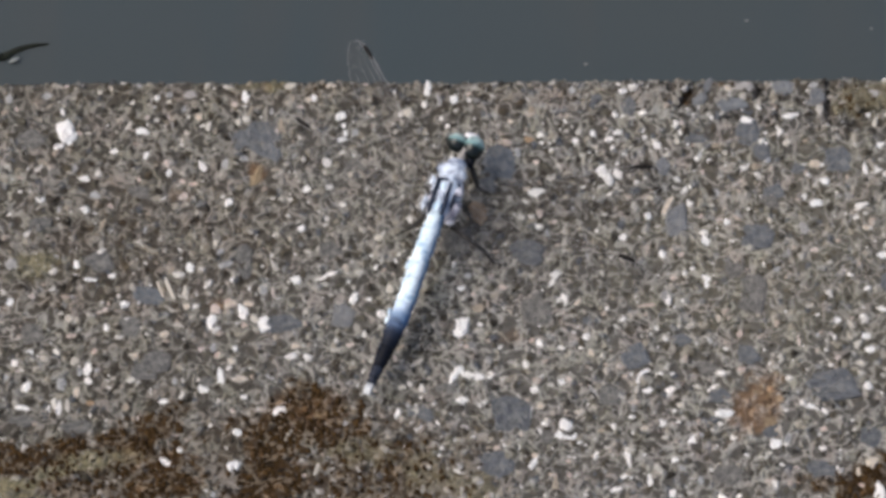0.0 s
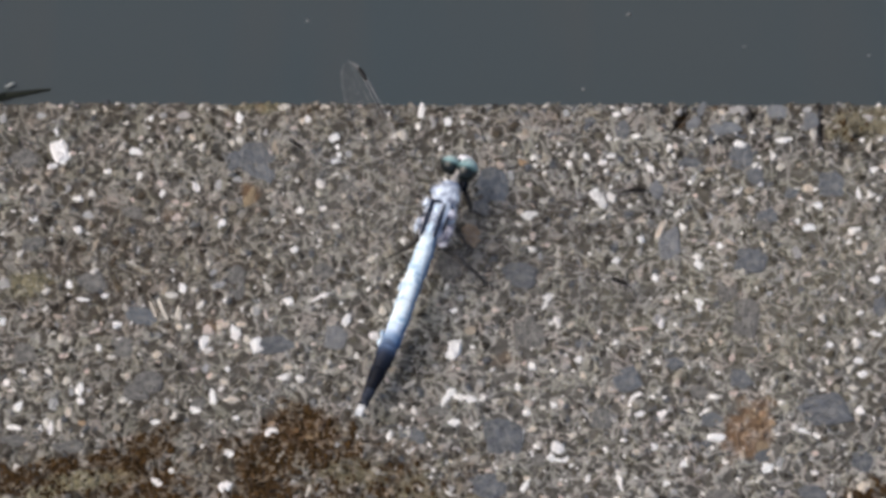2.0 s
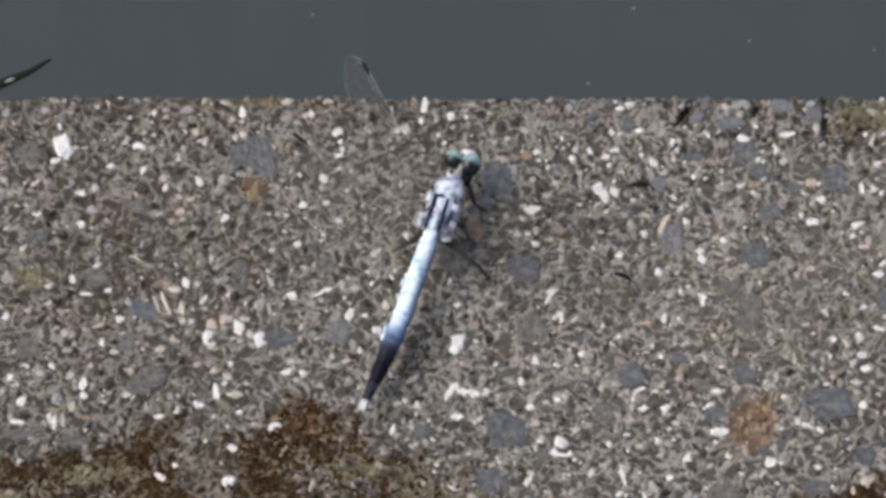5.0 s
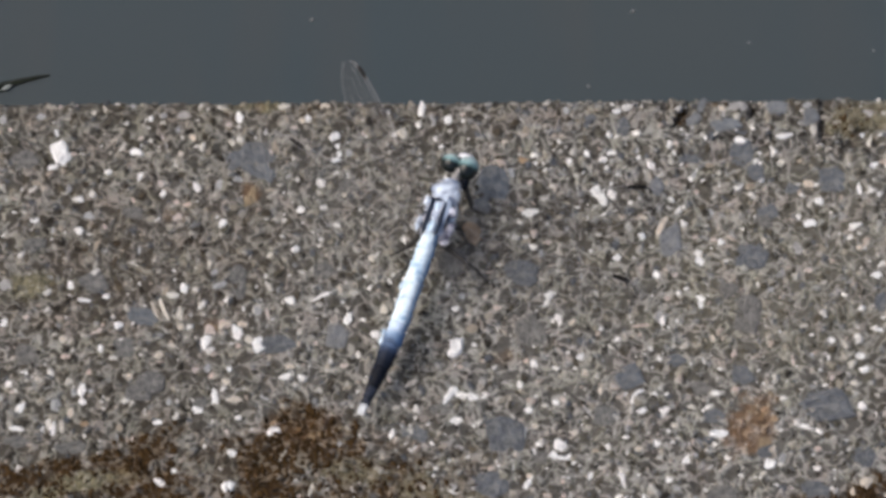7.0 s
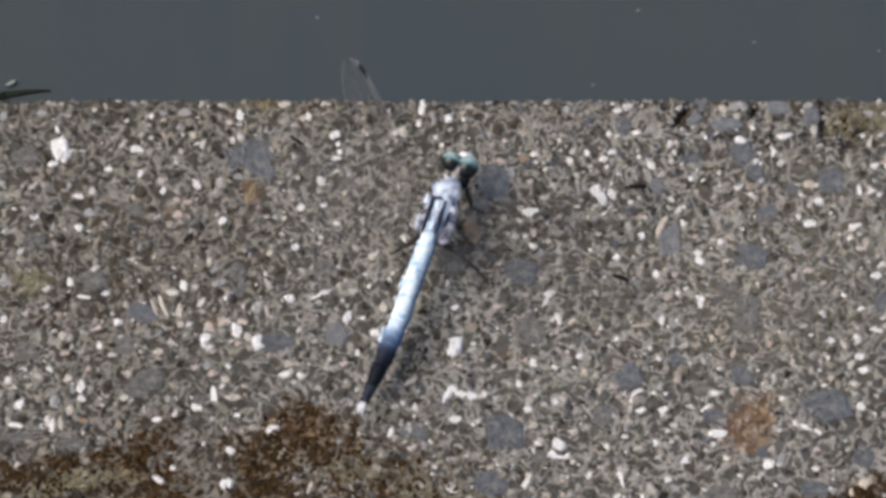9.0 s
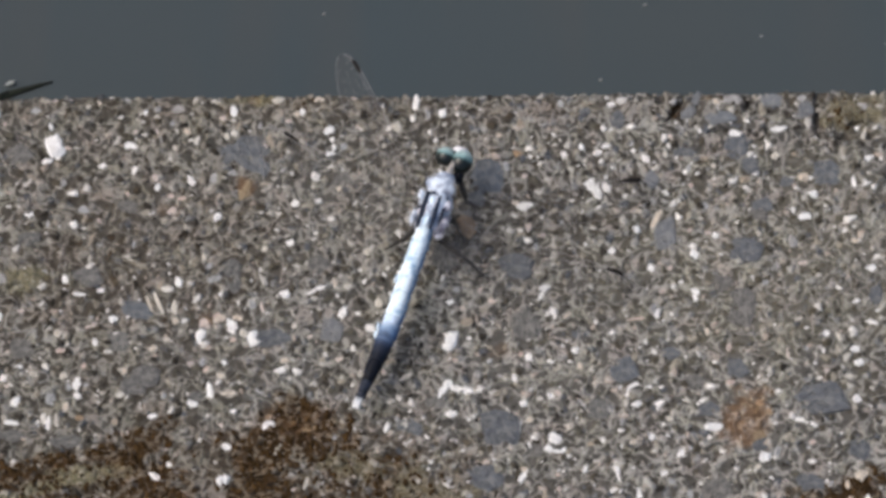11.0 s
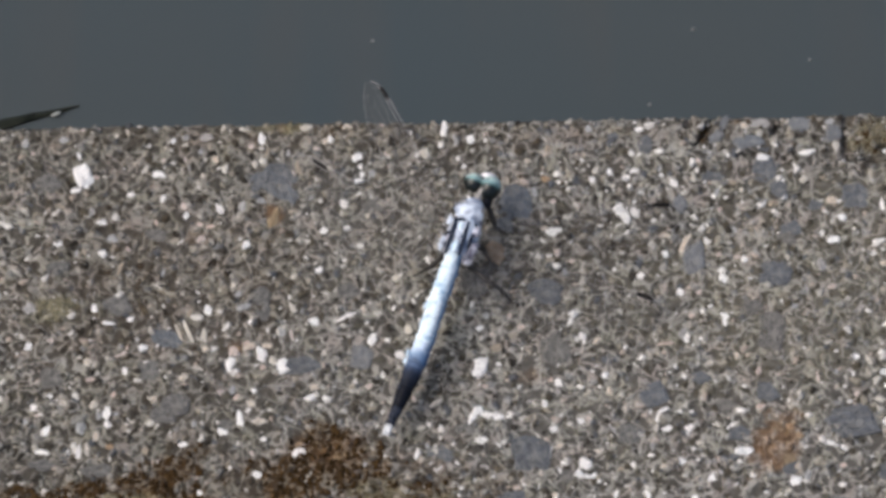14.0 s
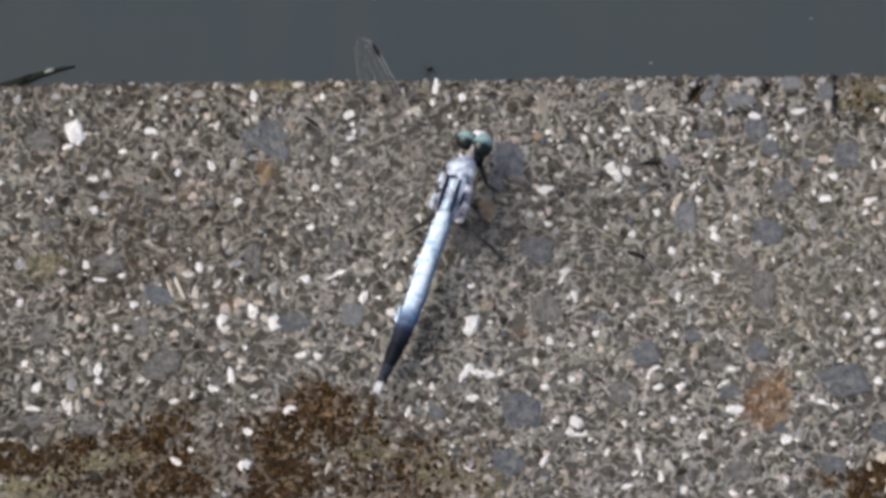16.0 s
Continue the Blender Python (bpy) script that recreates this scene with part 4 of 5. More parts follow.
    gloss.inputs["Base Color"].default_value = (0.35, 0.33, 0.34, 1)
    gloss.inputs["Roughness"].default_value = 0.25
    mix.inputs[0].default_value = 0.035
    t.links.new(clear.outputs[0], mix.inputs[1])
    t.links.new(gloss.outputs[0], mix.inputs[2])
    t.links.new(mix.outputs[0], t.nodes["Material Output"].inputs[0])
    m["membrane"] = w
    return m


FLY = dragonfly_materials()


def ellipsoid(name, at, size, material, parent, label="", turn=(0, 0, 0), level=3, dent=0.0):
    """A rounded plate or lobe; at and size (half axes) in mm."""
    v, f = ico(level)
    if dent:
        v = v * (1 + dent * lattice(v[:, 0] * 3 + at[0], v[:, 1] * 3 + v[:, 2] * 2 + at[1], 1.0, 90)[:, None])
    m = Euler([radians(a) for a in turn]).to_matrix()
    v = v * np.array(size) @ np.array(m).T + np.array(at)
    return mesh_object(name, v * MM, f.tolist(), material, parent, label)


def loft(name, rings, material, parent, label="", sides=18):
    """A tube through rings (x, y, z, half width, half height) in mm, closed at the ends."""
    V, F = [], []
    for x, y, z, w, h in rings:
        for i in range(sides):
            a = 2 * math.pi * i / sides
            V.append((x * MM, (y + w * math.cos(a)) * MM, (z + h * math.sin(a)) * MM))
    for k in range(len(rings) - 1):
        F += [(k * sides + i, k * sides + (i + 1) % sides, (k + 1) * sides + (i + 1) % sides, (k + 1) * sides + i) for i in range(sides)]
    F += [tuple(range(sides))[::-1], tuple((len(rings) - 1) * sides + i for i in range(sides))]
    return mesh_object(name, V, F, material, parent, label)


def tube(points, radii, sides=6):
    """Vertices and faces of a thin round rod through points, in mm."""
    V, F = [], []
    pts = [Vector(p) for p in points]
    for i, p in enumerate(pts):
        d = (pts[min(i + 1, len(pts) - 1)] - pts[max(i - 1, 0)]).normalized()
        q = d.to_track_quat("Z", "Y").to_matrix()
        for k in range(sides):
            a = 2 * math.pi * k / sides
            V.append(tuple((p + q @ Vector((math.cos(a), math.sin(a), 0)) * radii[i]) * MM))
    for i in range(len(pts) - 1):
        F += [(i * sides + k, i * sides + (k + 1) % sides, (i + 1) * sides + (k + 1) % sides, (i + 1) * sides + k) for k in range(sides)]
    F += [tuple(range(sides))[::-1], tuple((len(pts) - 1) * sides + k for k in range(sides))]
    return V, F


def rod(name, points, radii, material, parent, label="", sides=6):
    V, F = tube(points, radii, sides)
    return mesh_object(name, V, F, material, parent, label)


def build_wing(parent, name, root, stigma, length, broad, side, hind, droop=0.12):
    """A wing from its root towards its stigma (mm in the body's space). side: 1 left, -1 right."""
    wing = new(name)
    wing.parent = parent
    root, stigma = Vector(root), Vector(stigma)
    span = (stigma - root).normalized()
    up = Vector((0, 0, 1))
    back = span.cross(up).normalized() * -side
    if back.x > 0:
        back = -back
    back = (back - up * droop).normalized()
    n = 26

    def at(s, c):
        """s along the span 0..1, c across the chord 0..1 from the leading edge."""
        lead = 0.35 * math.sin(math.pi * min(1, s * 1.1)) - 0.36 * broad * (1 - math.sqrt(max(0.0, 1 - min(1.0, max(0, (s - 0.86) / 0.14)) ** 2)))
        wide = broad * (min(1, s / 0.12) ** 0.6) * ((1.25 - 0.42 * s) if hind else (0.72 + 0.42 * s - 0.25 * s * s)) * math.sqrt(max(0.0, 1 - max(0, (s - 0.62) / 0.38) ** 2.6))
        ruffle = 0.16 * math.sin(c * 19) * (1 - s * 0.6)
        p = root + span * (s * length) + back * (c * wide - lead) + up * (ruffle - 0.5 * s * s)
        return p

    V, F = [], []
    cols = 10
    for i in range(n + 1):
        for j in range(cols + 1):
            V.append(tuple(at(0.02 + 0.98 * i / n, j / cols) * MM))
    for i in range(n):
        for j in range(cols):
            a = i * (cols + 1) + j
            F.append((a, a + 1, a + cols + 2, a + cols + 1))
    mesh_object("membrane", V, F, FLY["membrane"], wing, "clear membrane")
    rod("costa", [at(0.02 + 0.97 * i / 22, 0.0) for i in range(23)], [0.016 + 0.06 * (i / 22) ** 2 for i in range(23)], FLY["vein"], wing, "dark leading vein")
    rod("radius_vein", [at(0.02 + 0.93 * i / 22, 0.10 + 0.02 * i / 22) for i in range(23)], [0.012 + 0.04 * (i / 22) ** 2 for i in range(23)], FLY["vein"], wing)
    # the finer net of veins
    V, F = [], []

    def add(points, r):
        v, f = tube(points, [r] * len(points), 3)
        base = len(V)
        V.extend(v)
        F.extend([tuple(k + base for k in q) for q in f])

    add([at(0.04 + 0.96 * i / 24, 1.0) for i in range(25)], 0.034)
    for c0, c1, end in ((0.22, 0.3, 0.95), (0.38, 0.52, 0.9), (0.55, 0.75, 0.82), (0.7, 0.9, 0.6)):
        line = [at(0.04 + (end - 0.04) * i / 14, c0 + (c1 - c0) * i / 14) for i in range(15)]
        add(line[:9], 0.01)
        add(line[8:], 0.016)
    rnd = random.Random(len(name) * 31 + int(root.x * 10))
    for i in range(26):
        s = 0.08 + 0.88 * i / 26
        add([at(s, 0.0), at(s + 0.004, 0.1)], 0.014)
    for i in range(64):
        s, c = rnd.uniform(0.08, 0.93), rnd.uniform(0.12, 0.85)
        add([at(s, c), at(s + rnd.uniform(0.004, 0.03), min(1.0, c + rnd.uniform(0.1, 0.16)))], 0.01)
    mesh_object("vein_net", V, F, FLY["vein"], wing)
    s0 = (stigma - root).length / length
    V, F = tube([at(s0 - 0.045 + 0.09 * i / 6, 0.055) for i in range(7)], [r * (0.8 if side > 0 else 1.0) for r in (0.25, 0.41, 0.45, 0.45, 0.45, 0.41, 0.25)], 8)
    mesh_object("pterostigma", V, F, FLY["stigma"], wing, "dark wing spot")
    return wing


def build_hair(parent, at, reach, count, seed):
    """Fine pale hair standing off the thorax, as one tuft."""
    rnd = random.Random(seed)
    V, F = [], []
    for _ in range(count):
        a, e = rnd.uniform(0, 2 * math.pi), rnd.uniform(-0.2, 0.9)
        d = Vector((math.cos(a) * math.cos(e), math.sin(a) * math.cos(e), math.sin(e)))
        p = Vector(at) + Vector((d.x * reach[0], d.y * reach[1], d.z * reach[2])) * 0.92
        q = p + d * rnd.uniform(0.6, 1.1) + Vector((rnd.uniform(-0.3, 0.3), rnd.uniform(-0.3, 0.3), 0))
        v, f = tube([p, (p + q) / 2 + Vector((0.05, 0, 0.05)), q], [0.035, 0.028, 0.012], 3)
        base = len(V)
        V.extend(v)
        F.extend([tuple(k + base for k in g) for g in f])
    return mesh_object("hair", V, F, FLY["hair"], parent, "fine pale hair")


def build_leg(parent, hip, knee, ankle, toe):
    leg = new("leg")
    leg.parent = parent
    rod("femur", [hip, [(a + b) / 2 for a, b in zip(hip, knee)], knee], [0.52, 0.48, 0.36], FLY["leg"], leg, sides=8)
    rod("tibia", [knee, [(a + b) / 2 for a, b in zip(knee, ankle)], ankle], [0.4, 0.32, 0.22], FLY["leg"], leg, sides=8)
    rod("tarsus", [ankle, [(a + b) / 2 for a, b in zip(ankle, toe)], toe], [0.18, 0.16, 0.09], FLY["leg"], leg)
    # bristles along the shin
    V, F = [], []
    k, a = Vector(knee), Vector(ankle)
    aside = (a - k).cross(Vector((0, 0, 1))).normalized()
    for i in range(9):
        p = k.lerp(a, 0.1 + 0.09 * i)
        for s in (1, -1):
            v, f = tube([p, p + aside * s * 0.75 + (a - k).normalized() * 0.5], [0.045, 0.015], 3)
            base = len(V)
            V += v
            F += [tuple(q + base for q in r) for r in f]
    mesh_object("bristles", V, F, FLY["leg"], leg)
    return leg


def build_dragonfly():
    fly = new("dragonfly")
    fly.matrix_basis = pose(-1.02 * MM, 2.43 * MM, 0, 0, 0, 70.15)
    tagged(fly, "pale blue skimmer dragonfly with black tail resting on the concrete", "dragonfly")
    # the abdomen: ring places along it (x, y, z, half width)
    stations = [
        (-4.34, -0.15, 8.4, 1.45), (-6.86, -0.12, 8.2, 1.66), (-9.33, -0.25, 7.9, 1.72), (-12.9, -0.22, 7.4, 1.72), (-17.39, -0.35, 6.7, 1.75),
        (-22.2, -0.55, 6.0, 1.72), (-26.24, -0.45, 5.4, 1.75), (-30.86, -0.3, 4.8, 1.5), (-34.86, -0.12, 4.3, 1.06), (-38.17, 0.03, 3.9, 0.74),
    ]
    looks = ["abdomen"] * 5 + ["dusk", "fade"] + ["black", "tail"]
    for i, (a, b) in enumerate(zip(stations, stations[1:])):
        rings = []
        for k in range(13):
            s = k / 12
            x, y, z, w = (p + (q - p) * s for p, q in zip(a, b))
            swell = 0.955 + 0.05 * math.sin(math.pi * (0.12 + 0.8 * s))
            wear = 0.055 * math.sin(3.1 * x + 1.0) * math.sin(1.3 * x) + 0.03 * math.sin(5.3 * x)
            rings.append((x, y + 0.09 * math.sin(2.3 * x) * math.sin(0.9 * x), z, w * (swell + wear), w * swell * 0.92))
        loft("segment", rings, FLY[looks[i]], fly, "black tail segment" if looks[i] in ("black", "tail") else "")
        if i < 5:
            x, y, z, w = b
            loft("joint", [(x - 0.05, y, z, w * 0.975, w * 0.9), (x + 0.05, y, z, w * 0.975, w * 0.9)], FLY["joint"], fly, "dull joint ring")
    for x, y, z, a, b in ((-25.9, 1.35, 5.7, 0.95, 0.42), (-24.4, 1.5, 6.0, 0.7, 0.34), (-27.6, -1.3, 5.5, 0.8, 0.3), (-15.2, 1.55, 7.3, 0.9, 0.3), (-20.3, -1.75, 6.6, 0.9, 0.28)):
        ellipsoid("side_flange", (x, y, z), (a, b, 0.5), FLY["abdomen"], fly, dent=0.3)
    for x, y, z, a in ((-31.6, 0.75, 5.75, 0.55), (-33.4, 0.85, 5.1, 0.4), (-32.6, -0.95, 5.2, 0.4)):
        ellipsoid("side_flange", (x, y, z), (a, 0.16, 0.14), FLY["fade"], fly, dent=0.3)
    for y in (0.3, -0.3):
        rod("tail_appendage", [(-37.87, 0.02 + y, 4.1), (-38.99, 0.14 + y, 4.2), (-40.28, 0.08 + y, 4.0)], [0.28, 0.44, 0.34], FLY["white"], fly, "white tail appendage", 8)
    # the thorax
    thorax = ellipsoid("thorax", (-0.05, -0.23, 7.6), (4.9, 2.9, 3.5), FLY["thorax"], fly, "thorax with pale bloom and dark stripes", dent=0.07)
    ellipsoid("collar", (4.18, 0.13, 8.9), (1.9, 2.75, 1.7), FLY["thorax"], thorax, dent=0.1)
    ellipsoid("collar", (6.0, -0.06, 8.6), (1.35, 1.8, 1.3), FLY["thorax"], thorax, dent=0.1)
    ellipsoid("prothorax", (8.34, -1.79, 6.9), (1.5, 1.0, 1.2), FLY["black"], thorax, "dark front lobe", dent=0.1)
    for side in (1, -1):
        ellipsoid("side_plate", (-0.2, 1.95 * side - 0.1, 7.0), (4.0, 0.95, 2.8), FLY["flank"], thorax, dent=0.2)
    rod("dark_stripe", [(1.3, 1.45, 10.9), (-0.9, 1.35, 11.1), (-2.9, 1.22, 10.9), (-5.5, 1.1, 10.1)], [0.26, 0.36, 0.38, 0.24], FLY["slate"], thorax, "dark stripe", 8)
    rod("dark_stripe", [(1.3, -0.82, 10.8), (-0.8, -0.95, 11.0), (-2.6, -1.12, 10.8), (-5.1, -1.2, 10.2)], [0.22, 0.34, 0.36, 0.24], FLY["slate"], thorax, "dark stripe", 8)
    rod("dark_stripe", [(1.45, 1.9, 10.5), (1.5, 0.6, 10.95), (1.4, -1.0, 10.7)], [0.22, 0.32, 0.22], FLY["slate"], thorax, "dark stripe", 8)
    rod("dark_stripe", [(-0.6, -2.1, 10.3), (-1.9, -2.2, 10.2), (-3.2, -2.2, 9.9)], [0.18, 0.32, 0.2], FLY["slate"], thorax, "dark stripe", 8)
    rod("dark_stripe", [(1.8, -1.9, 10.2), (1.3, -2.5, 9.8), (0.9, -3.0, 9.2)], [0.16, 0.22, 0.16], FLY["slate"], thorax, "dark stripe", 8)
    rod("dark_stripe", [(-1.01, 1.98, 10.0), (-1.63, 2.5, 9.5), (-1.78, 3.0, 8.9)], [0.2, 0.26, 0.2], FLY["slate"], thorax, "dark stripe", 8)
    ellipsoid("back_plate", (0.15, 0.2, 11.05), (0.8, 0.62, 0.3), FLY["abdomen"], thorax, dent=0.25)
    ellipsoid("back_plate", (-1.7, 0.1, 11.0), (0.7, 0.65, 0.3), FLY["thorax"], thorax, dent=0.1)
    ellipsoid("back_plate", (-3.9, -0.05, 10.7), (1.2, 0.75, 0.3), FLY["abdomen"], thorax, dent=0.1)
    ellipsoid("wing_hinge", (1.05, 2.6, 9.9), (0.95, 0.6, 0.45), FLY["thorax"], thorax, dent=0.3)
    ellipsoid("wing_hinge", (-3.2, 2.7, 9.0), (1.7, 0.5, 0.45), FLY["thorax"], thorax, dent=0.3)
    ellipsoid("wing_hinge", (0.3, -2.5, 9.8), (1.1, 0.8, 0.6), FLY["flank"], thorax, dent=0.25)
    ellipsoid("wing_hinge", (-2.8, -3.1, 9.4), (1.5, 0.8, 0.6), FLY["flank"], thorax, dent=0.25)
    ellipsoid("wing_hinge", (-4.3, -2.6, 8.3), (1.3, 1.0, 0.7), FLY["flank"], thorax, dent=0.3)
    build_hair(thorax, (-3.6, -2.9, 8.9), (1.9, 0.9, 0.7), 70, 10)
    build_hair(thorax, (-3.2, 2.6, 8.8), (1.6, 0.8, 0.6), 60, 8)
    build_hair(thorax, (1.0, 2.6, 9.6), (0.9, 0.7, 0.6), 40, 9)
    build_hair(thorax, (-0.05, -0.23, 7.6), (4.9, 2.9, 3.5), 170, 5)
    build_hair(thorax, (4.18, 0.13, 8.9), (1.9, 2.75, 1.7), 90, 6)
    # the head
    head = ellipsoid("head", (11.04, -0.27, 7.4), (1.5, 2.8, 1.9), FLY["black"], fly, "head with teal compound eyes")
    rod("neck", [(6.6, -0.1, 8.3), (8.2, -0.2, 8.4), (9.5, -0.36, 8.3)], [0.75, 0.65, 0.6], FLY["neck"], fly, "pale brown neck", 10)
    ellipsoid("eye", (10.65, 1.42, 8.0), (1.75, 1.95, 1.75), FLY["eye"], head, "glossy teal eye")
    ellipsoid("eye", (10.55, -1.6, 8.2), (2.25, 2.0, 1.95), FLY["eye"], head, "glossy teal eye")
    ellipsoid("face", (12.35, -0.75, 8.5), (0.8, 1.5, 0.95), FLY["face"], head, "whitish face")
    ellipsoid("nape", (9.33, -0.46, 9.0), (0.7, 0.45, 0.4), FLY["neck"], head)
    # wings: root, dark spot, length, width, side
    build_wing(fly, "fore_wing", (0.03, 1.83, 10.4), (24.58, 23.32, 5.0), 37.6, 7.6, 1, False, 0.9)
    build_wing(fly, "fore_wing", (0.4, -2.52, 10.4), (18.76, -30.73, 6.5), 38.0, 8.4, -1, False)
    build_wing(fly, "hind_wing", (-3.64, 1.88, 10.0), (6.87, 29.41, 5.4), 36.0, 9.0, 1, True, 0.3)
    build_wing(fly, "hind_wing", (-3.03, -3.13, 10.0), (0.52, -34.31, 6.3), 36.0, 9.6, -1, True)
    # legs: hip, knee, ankle, toe
    build_leg(fly, (8.47, -1.75, 6.0), (5.13, -4.47, 4.2), (6.33, -6.41, 1.0), (8.32, -7.84, 0.35))
    build_leg(fly, (0.43, -2.53, 4.6), (0.86, -3.87, 3.2), (-0.3, -5.59, 1.2), (-0.81, -6.85, 0.35))
    build_leg(fly, (-4.14, -2.58, 5.2), (-6.5, -9.6, 4.6), (-6.2, -11.3, 1.0), (-4.9, -12.5, 0.35))
    build_leg(fly, (6.63, 1.55, 5.0), (7.52, 2.95, 3.4), (8.97, 4.45, 1.2), (9.77, 5.6, 0.35))
    build_leg(fly, (-1.93, 1.65, 5.0), (-5.67, 3.5, 4.4), (-6.37, 5.72, 1.2), (-6.79, 6.86, 0.35))
    build_leg(fly, (-3.8, 0.43, 4.8), (-5.65, 1.69, 3.4), (-8.71, 3.14, 1.0), (-10.86, 4.72, 0.35))

    return fly


fly = build_dragonfly()

# ---- what floats on the water ----
SPECK = plain("pale_fluff", (0.2, 0.21, 0.21), 0.8, 0.2)
REED = plain("dark_wet_blade", (0.012, 0.015, 0.009), 0.6, 0.2, 300, 0.6)
HUSK = plain("pale_husk", (0.42, 0.44, 0.42), 0.7, 0.2)
STRIDER = plain("strider_black", (0.01, 0.009, 0.008), 0.5, 0.3)


def build_speck(seed, size):
    v, f = lumpy(seed, 2, 0.5, 3)
    ob = mesh_object("floating_speck", v * np.array((size, size * 0.8, size * 0.4)) * MM, f.tolist(), SPECK)
    return tagged(ob, "tiny pale fluff speck drifting on the water", "speck", "specks on the water")


SPECKS = [
    (27.28, 82.79, 0.42), (57.93, 92.34, 0.36), (35.89, 99.2, 0.48), (-25.36, 97.15, 0.42), (81.7, 90.67, 0.28),
]
specks = [build_speck(800 + i, s) for i, (x, y, s) in enumerate(SPECKS)]


def blade_piece(name, parent, start, end, hinge, label):
    """A stretch of the narrow leaf from start to end (mm from its tip), tapered, wavy and ragged; x = 0 at its hinge."""
    V, F = [], []
    n = 18
    for i in range(n + 1):
        d = start + (end - start) * i / n
        w = 0.1 + 0.98 * min(1, d / 17) ** 0.75 + 0.008 * d
        w *= 1 + 0.14 * float(lattice(d, 0.5, 0.6, 31)) + 0.08 * float(lattice(d, 0.5, 0.25, 32))
        y = 0.3 * math.sin(d * 0.24) - 0.3 * math.sin(hinge * 0.24)
        for k in range(8):
            a = 2 * math.pi * k / 8
            V.append(((hinge - d) * MM, (y + w * math.cos(a)) * MM, (0.22 * math.sin(a)) * MM))
    for i in range(n):
        F += [(i * 8 + k, i * 8 + (k + 1) % 8, i * 8 + 8 + (k + 1) % 8, i * 8 + 8 + k) for k in range(8)]
    F += [tuple(range(8))[::-1], tuple(n * 8 + k for k in range(8))]
    return mesh_object(name, V, F, REED, parent, label)


HINGE = 4.6
JOINTS = (6.7, 5.3, 3.9, 2.5)
blade = tagged(new("leaf_blade"), "narrow blackish green leaf blade floating on the water", "leaf")
blade_root = blade_piece("leaf_base", blade, 8.6, 62.0, 9.0, "")
blade_stem = blade_piece("blade", blade, JOINTS[0] - 0.35, 9.4, HINGE, "")
blade_bits = [blade_piece("leaf_tip", blade, (JOINTS[1:] + (0.0,))[i] - (0.35 if i < 3 else 0.0), JOINTS[i] + 0.35, JOINTS[i], "dark wet tip") for i in range(4)]
husk = ellipsoid("seed_husk", (0, 0, 0), (1.05, 0.36, 0.3), HUSK, None, dent=0.3)
tagged(husk, "small whitish seed husk floating beside the leaf blade", "seed husk")


def build_strider():
    ob = new("water_strider")
    tagged(ob, "small black water insect skating beside the quay", "insect")
    ellipsoid("body", (0, 0, 0.6), (0.75, 0.28, 0.26), STRIDER, ob)
    for s in (1, -1):
        for x0, x1 in ((0.5, 1.3), (0.0, 0.5), (-0.3, -1.3)):
            rod("leg", [(x0, 0.25 * s, 0.6), ((x0 + x1) / 2, 0.7 * s, 0.7), (x1, 1.1 * s, 0.05)], [0.05, 0.045, 0.03], STRIDER, ob)
    return ob


strider = build_strider()

# ---- grains last: they are many ----
build_sand(14500, "sand_grains", -0.088, 0.09, 0.0004, 0.09, 0.00034, 0.00098, 21)
build_sand(20000, "fringe_grains", -0.19, 0.19, 0.0004, 0.19, 0.00034, 0.00098, 23, 0.14, 1, (-0.088, 0.09, 0.09, 0.1))
build_sand(420, "rim_grains", -0.088, 0.09, 0.0, 0.0012, 0.00025, 0.0006, 22, 0.7)


def curl(step, k):
    """The pose of the k-th piece of the leaf's tip when every joint turns by step degrees."""
    m = pose((HINGE - JOINTS[0]) * MM, 0, 0, 0, 0, step)
    for a, b in zip(JOINTS, JOINTS[1:k + 1]):
        m = m @ pose((a - b) * MM, 0, 0, 0, 0, step)
    return m


def motions():
    drift = [
    (0, -1.57, 0.37), (1.5, -1.03, -0.06), (3.5, -0.88, -0.04), (7, 0, 0), (9, 0.85, 0.06), (12.5, 5.71, -0.21), (14.5, 7.98, -0.07), (16, 9.23, -0.14),
]
    for ob, (x, y, s) in zip(specks, SPECKS):
        walk(ob, [(t, pose((x + dx) * MM, (y + dy) * MM, WATER_Z + 0.0001, 0, 0, 2 * dx)) for t, dx, dy in drift])
    walk(blade, [(t, pose(x * MM, y * MM, WATER_Z + 0.0002, 0, 0, a)) for t, x, y, a in BLADE_ROWS])
    # the tip bends joint by joint, the root of the leaf stays behind
    for k, piece in enumerate(blade_bits):
        walk(piece, [(t, curl(bend / 4, k)) for t, bend in BEND_ROWS])
    walk(blade_root, [(t, pose((HINGE - 9.0) * MM, 0, 0, 0, 0, sag)) for t, sag in SAG_ROWS])
    walk(husk, [(t, pose(x * MM, y * MM, WATER_Z + 0.0006, 0, 0, 25 + 6 * math.sin(3 * t))) for t, x, y in HUSK_ROWS])
    walk(strider, [(t, pose(x * MM, y * MM, WATER_Z, 0, 0, a)) for t, x, y, a in STRIDER_ROWS])


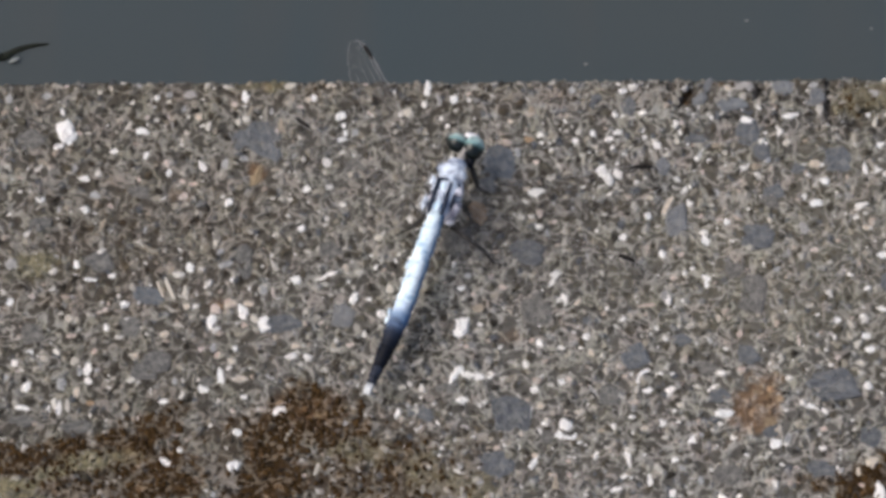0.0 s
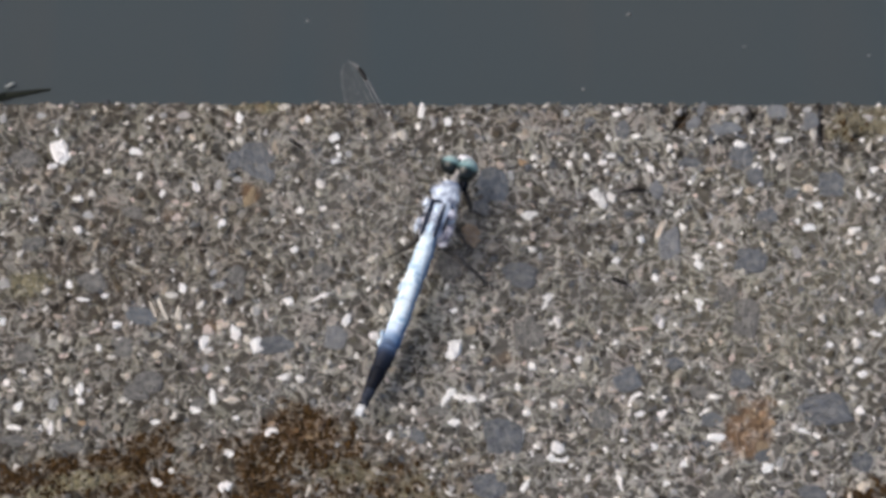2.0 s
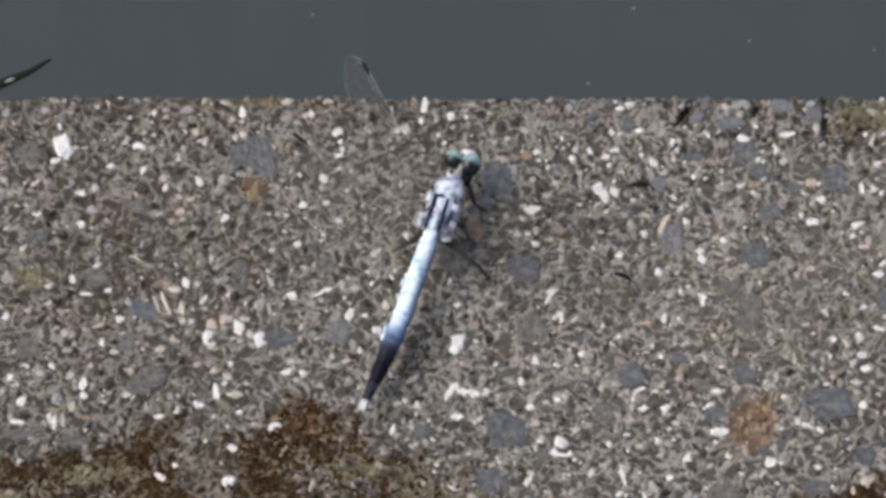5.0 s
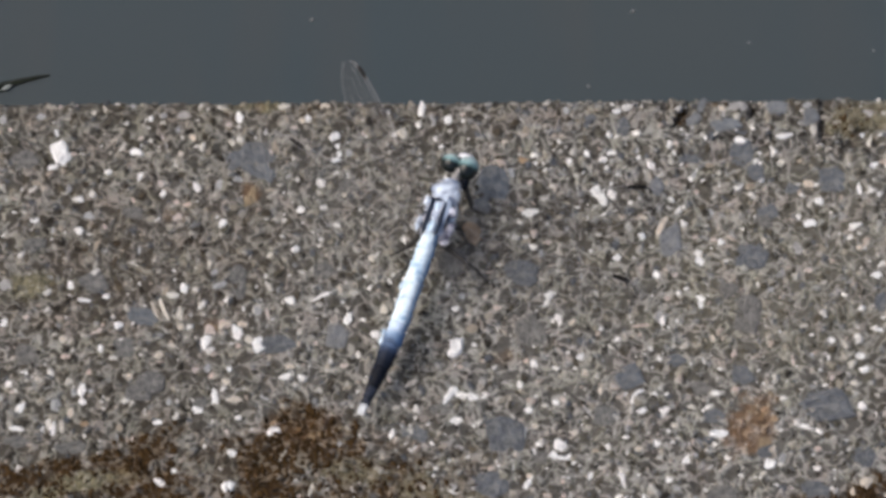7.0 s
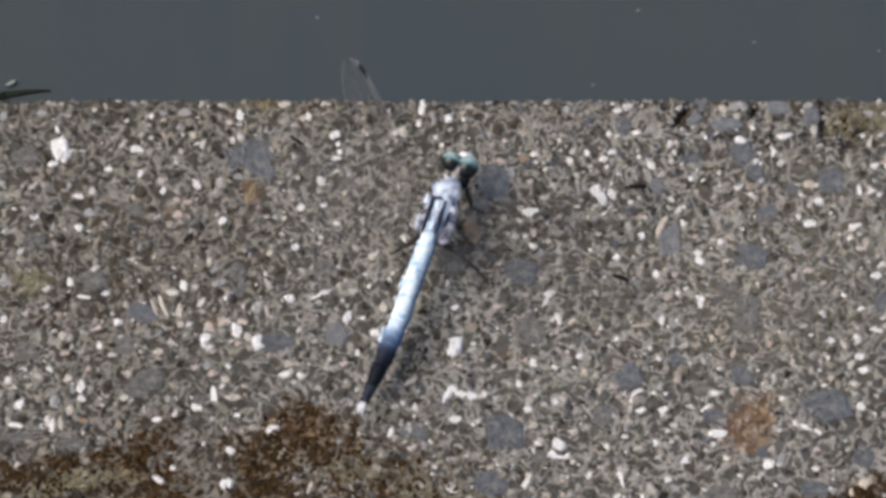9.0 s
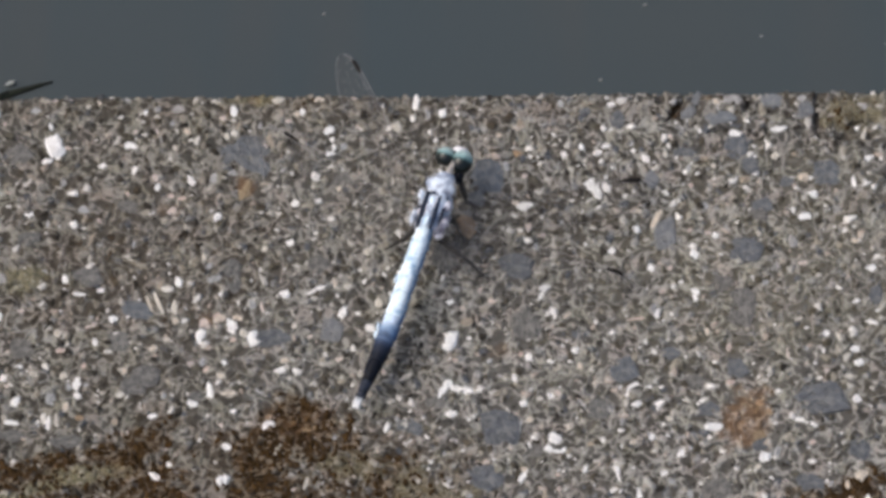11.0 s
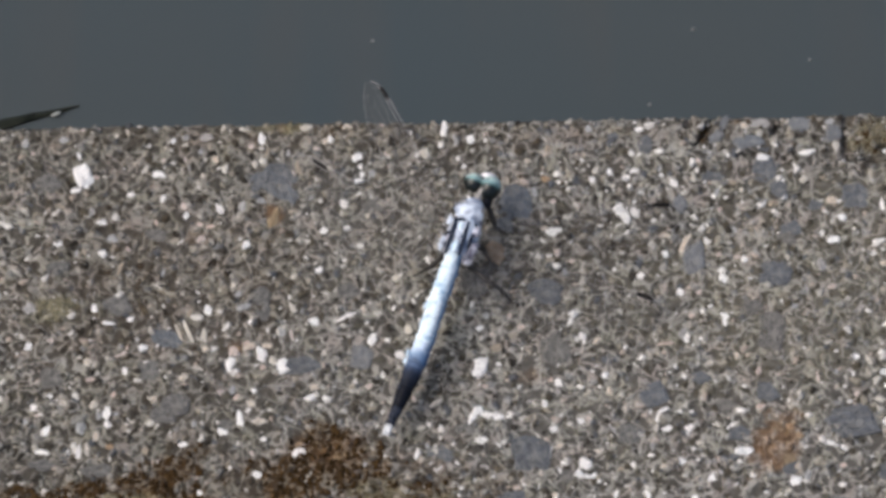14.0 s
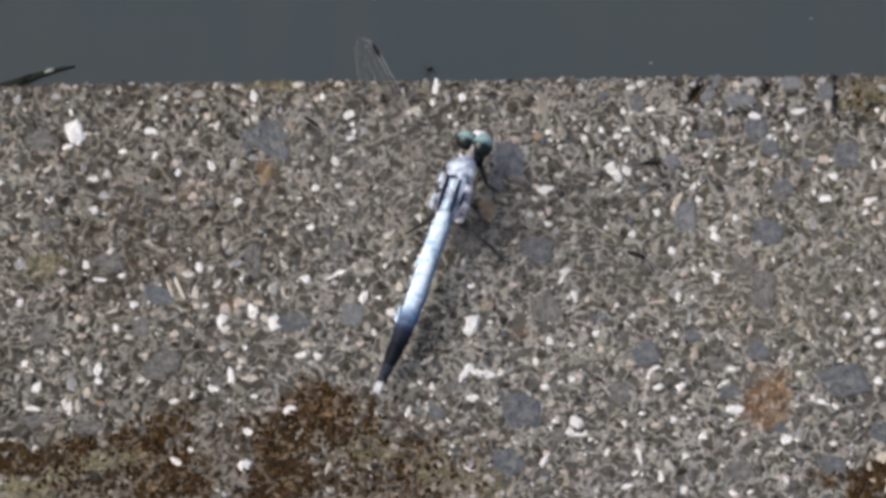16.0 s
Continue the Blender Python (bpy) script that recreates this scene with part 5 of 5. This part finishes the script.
BLADE_ROWS = [
    (0, -81.27, 86.62, 31.76), (0.5, -79.13, 85.21, 22.09), (1, -79.15, 83.22, 16.82), (1.5, -90.12, 79.09, 20.14), (2, -79.43, 80.8, 11.42),
    (2.5, -79.5, 83.36, 11.22), (3, -81.81, 84.35, 17.71), (3.5, -83.39, 82.07, 27.63), (3.7, -80.15, 81.28, 18.35), (5.8, -79.41, 85.53, 26.77),
    (6, -80.05, 84.89, 16.8), (6.5, -79.27, 85.27, 24.8), (7, -79.66, 83.89, 17.96), (7.5, -81.35, 84.74, 14.92), (8, -80.41, 84.56, 22.34),
    (8.5, -80.32, 83.79, 15.97), (9, -79.58, 80.48, 11.84), (9.5, -79.08, 82.06, 15.67), (12, -77.59, 79.67, 19.79), (12.5, -79.25, 79.52, 13.4),
    (13, -80.25, 84.12, 23.6), (13.5, -78.57, 82.65, 21.13), (14, -78.14, 81.93, 12.85), (14.5, -75.94, 81.21, 13.6), (15, -77.71, 82.95, 19.84),
    (15.5, -79.05, 83.05, 25.45), (16, -77.44, 81.29, 19.73),
]
BEND_ROWS = [
    (0, -24), (0.5, -4), (1, -4), (1.5, 0), (2, 0), (2.5, -8), (3, -14), (3.5, 10), (3.7, 22), (5.8, 10), (6, 6), (6.5, -22),
    (7, -4), (7.5, 0), (8, -4), (8.5, 0), (9, -6), (9.5, 0), (12, 0), (12.5, 0), (13, -10), (13.5, -4), (14, 6), (14.5, 0),
    (15, 0), (15.5, -10), (16, -4),
]
SAG_ROWS = [
    (0, -30), (0.5, -10), (1, 0), (3, 0), (3.5, 0), (5.8, 4), (6.5, 10), (7, 4), (8, 0), (16, 0),
]
HUSK_ROWS = [
    (0, -83.08, 83.29), (0.5, -81.89, 83.06), (1, -82.98, 81.37), (1.5, -82.27, 81.33), (2, -82.67, 82.12), (2.5, -83.79, 82.06),
    (3, -83.06, 82.01), (3.5, -81, 83.64), (3.7, -83.05, 82.46), (5.8, -83.63, 81.96), (6, -84.54, 82.47), (6.5, -83.22, 82.41),
    (7, -83.3, 81.91), (7.5, -82.51, 81.96), (8, -82.71, 81.78), (8.5, -82.81, 82.18), (9, -82.56, 82.11), (9.5, -82.13, 81.67),
    (11.8, -80.25, 81.49), (12, -79.38, 80.87), (12.5, -78.33, 80.96), (13, -77.86, 81.04), (13.5, -77.57, 81.07), (14, -78.06, 81.24),
    (14.5, -78.44, 81.37), (15, -78.94, 81.61), (15.5, -78.66, 81.35), (16, -77.82, 81.2),
]
STRIDER_ROWS = [
    (0, 25.63, 67.26, 80), (15.2, 25.63, 67.26, 80), (15.5, 23.88, 84.4, 80), (15.8, 24.5, 85.19, 100), (15.9, 12.67, 84.26, 170), (16, -5.62, 81.27, 195),
]
motions()
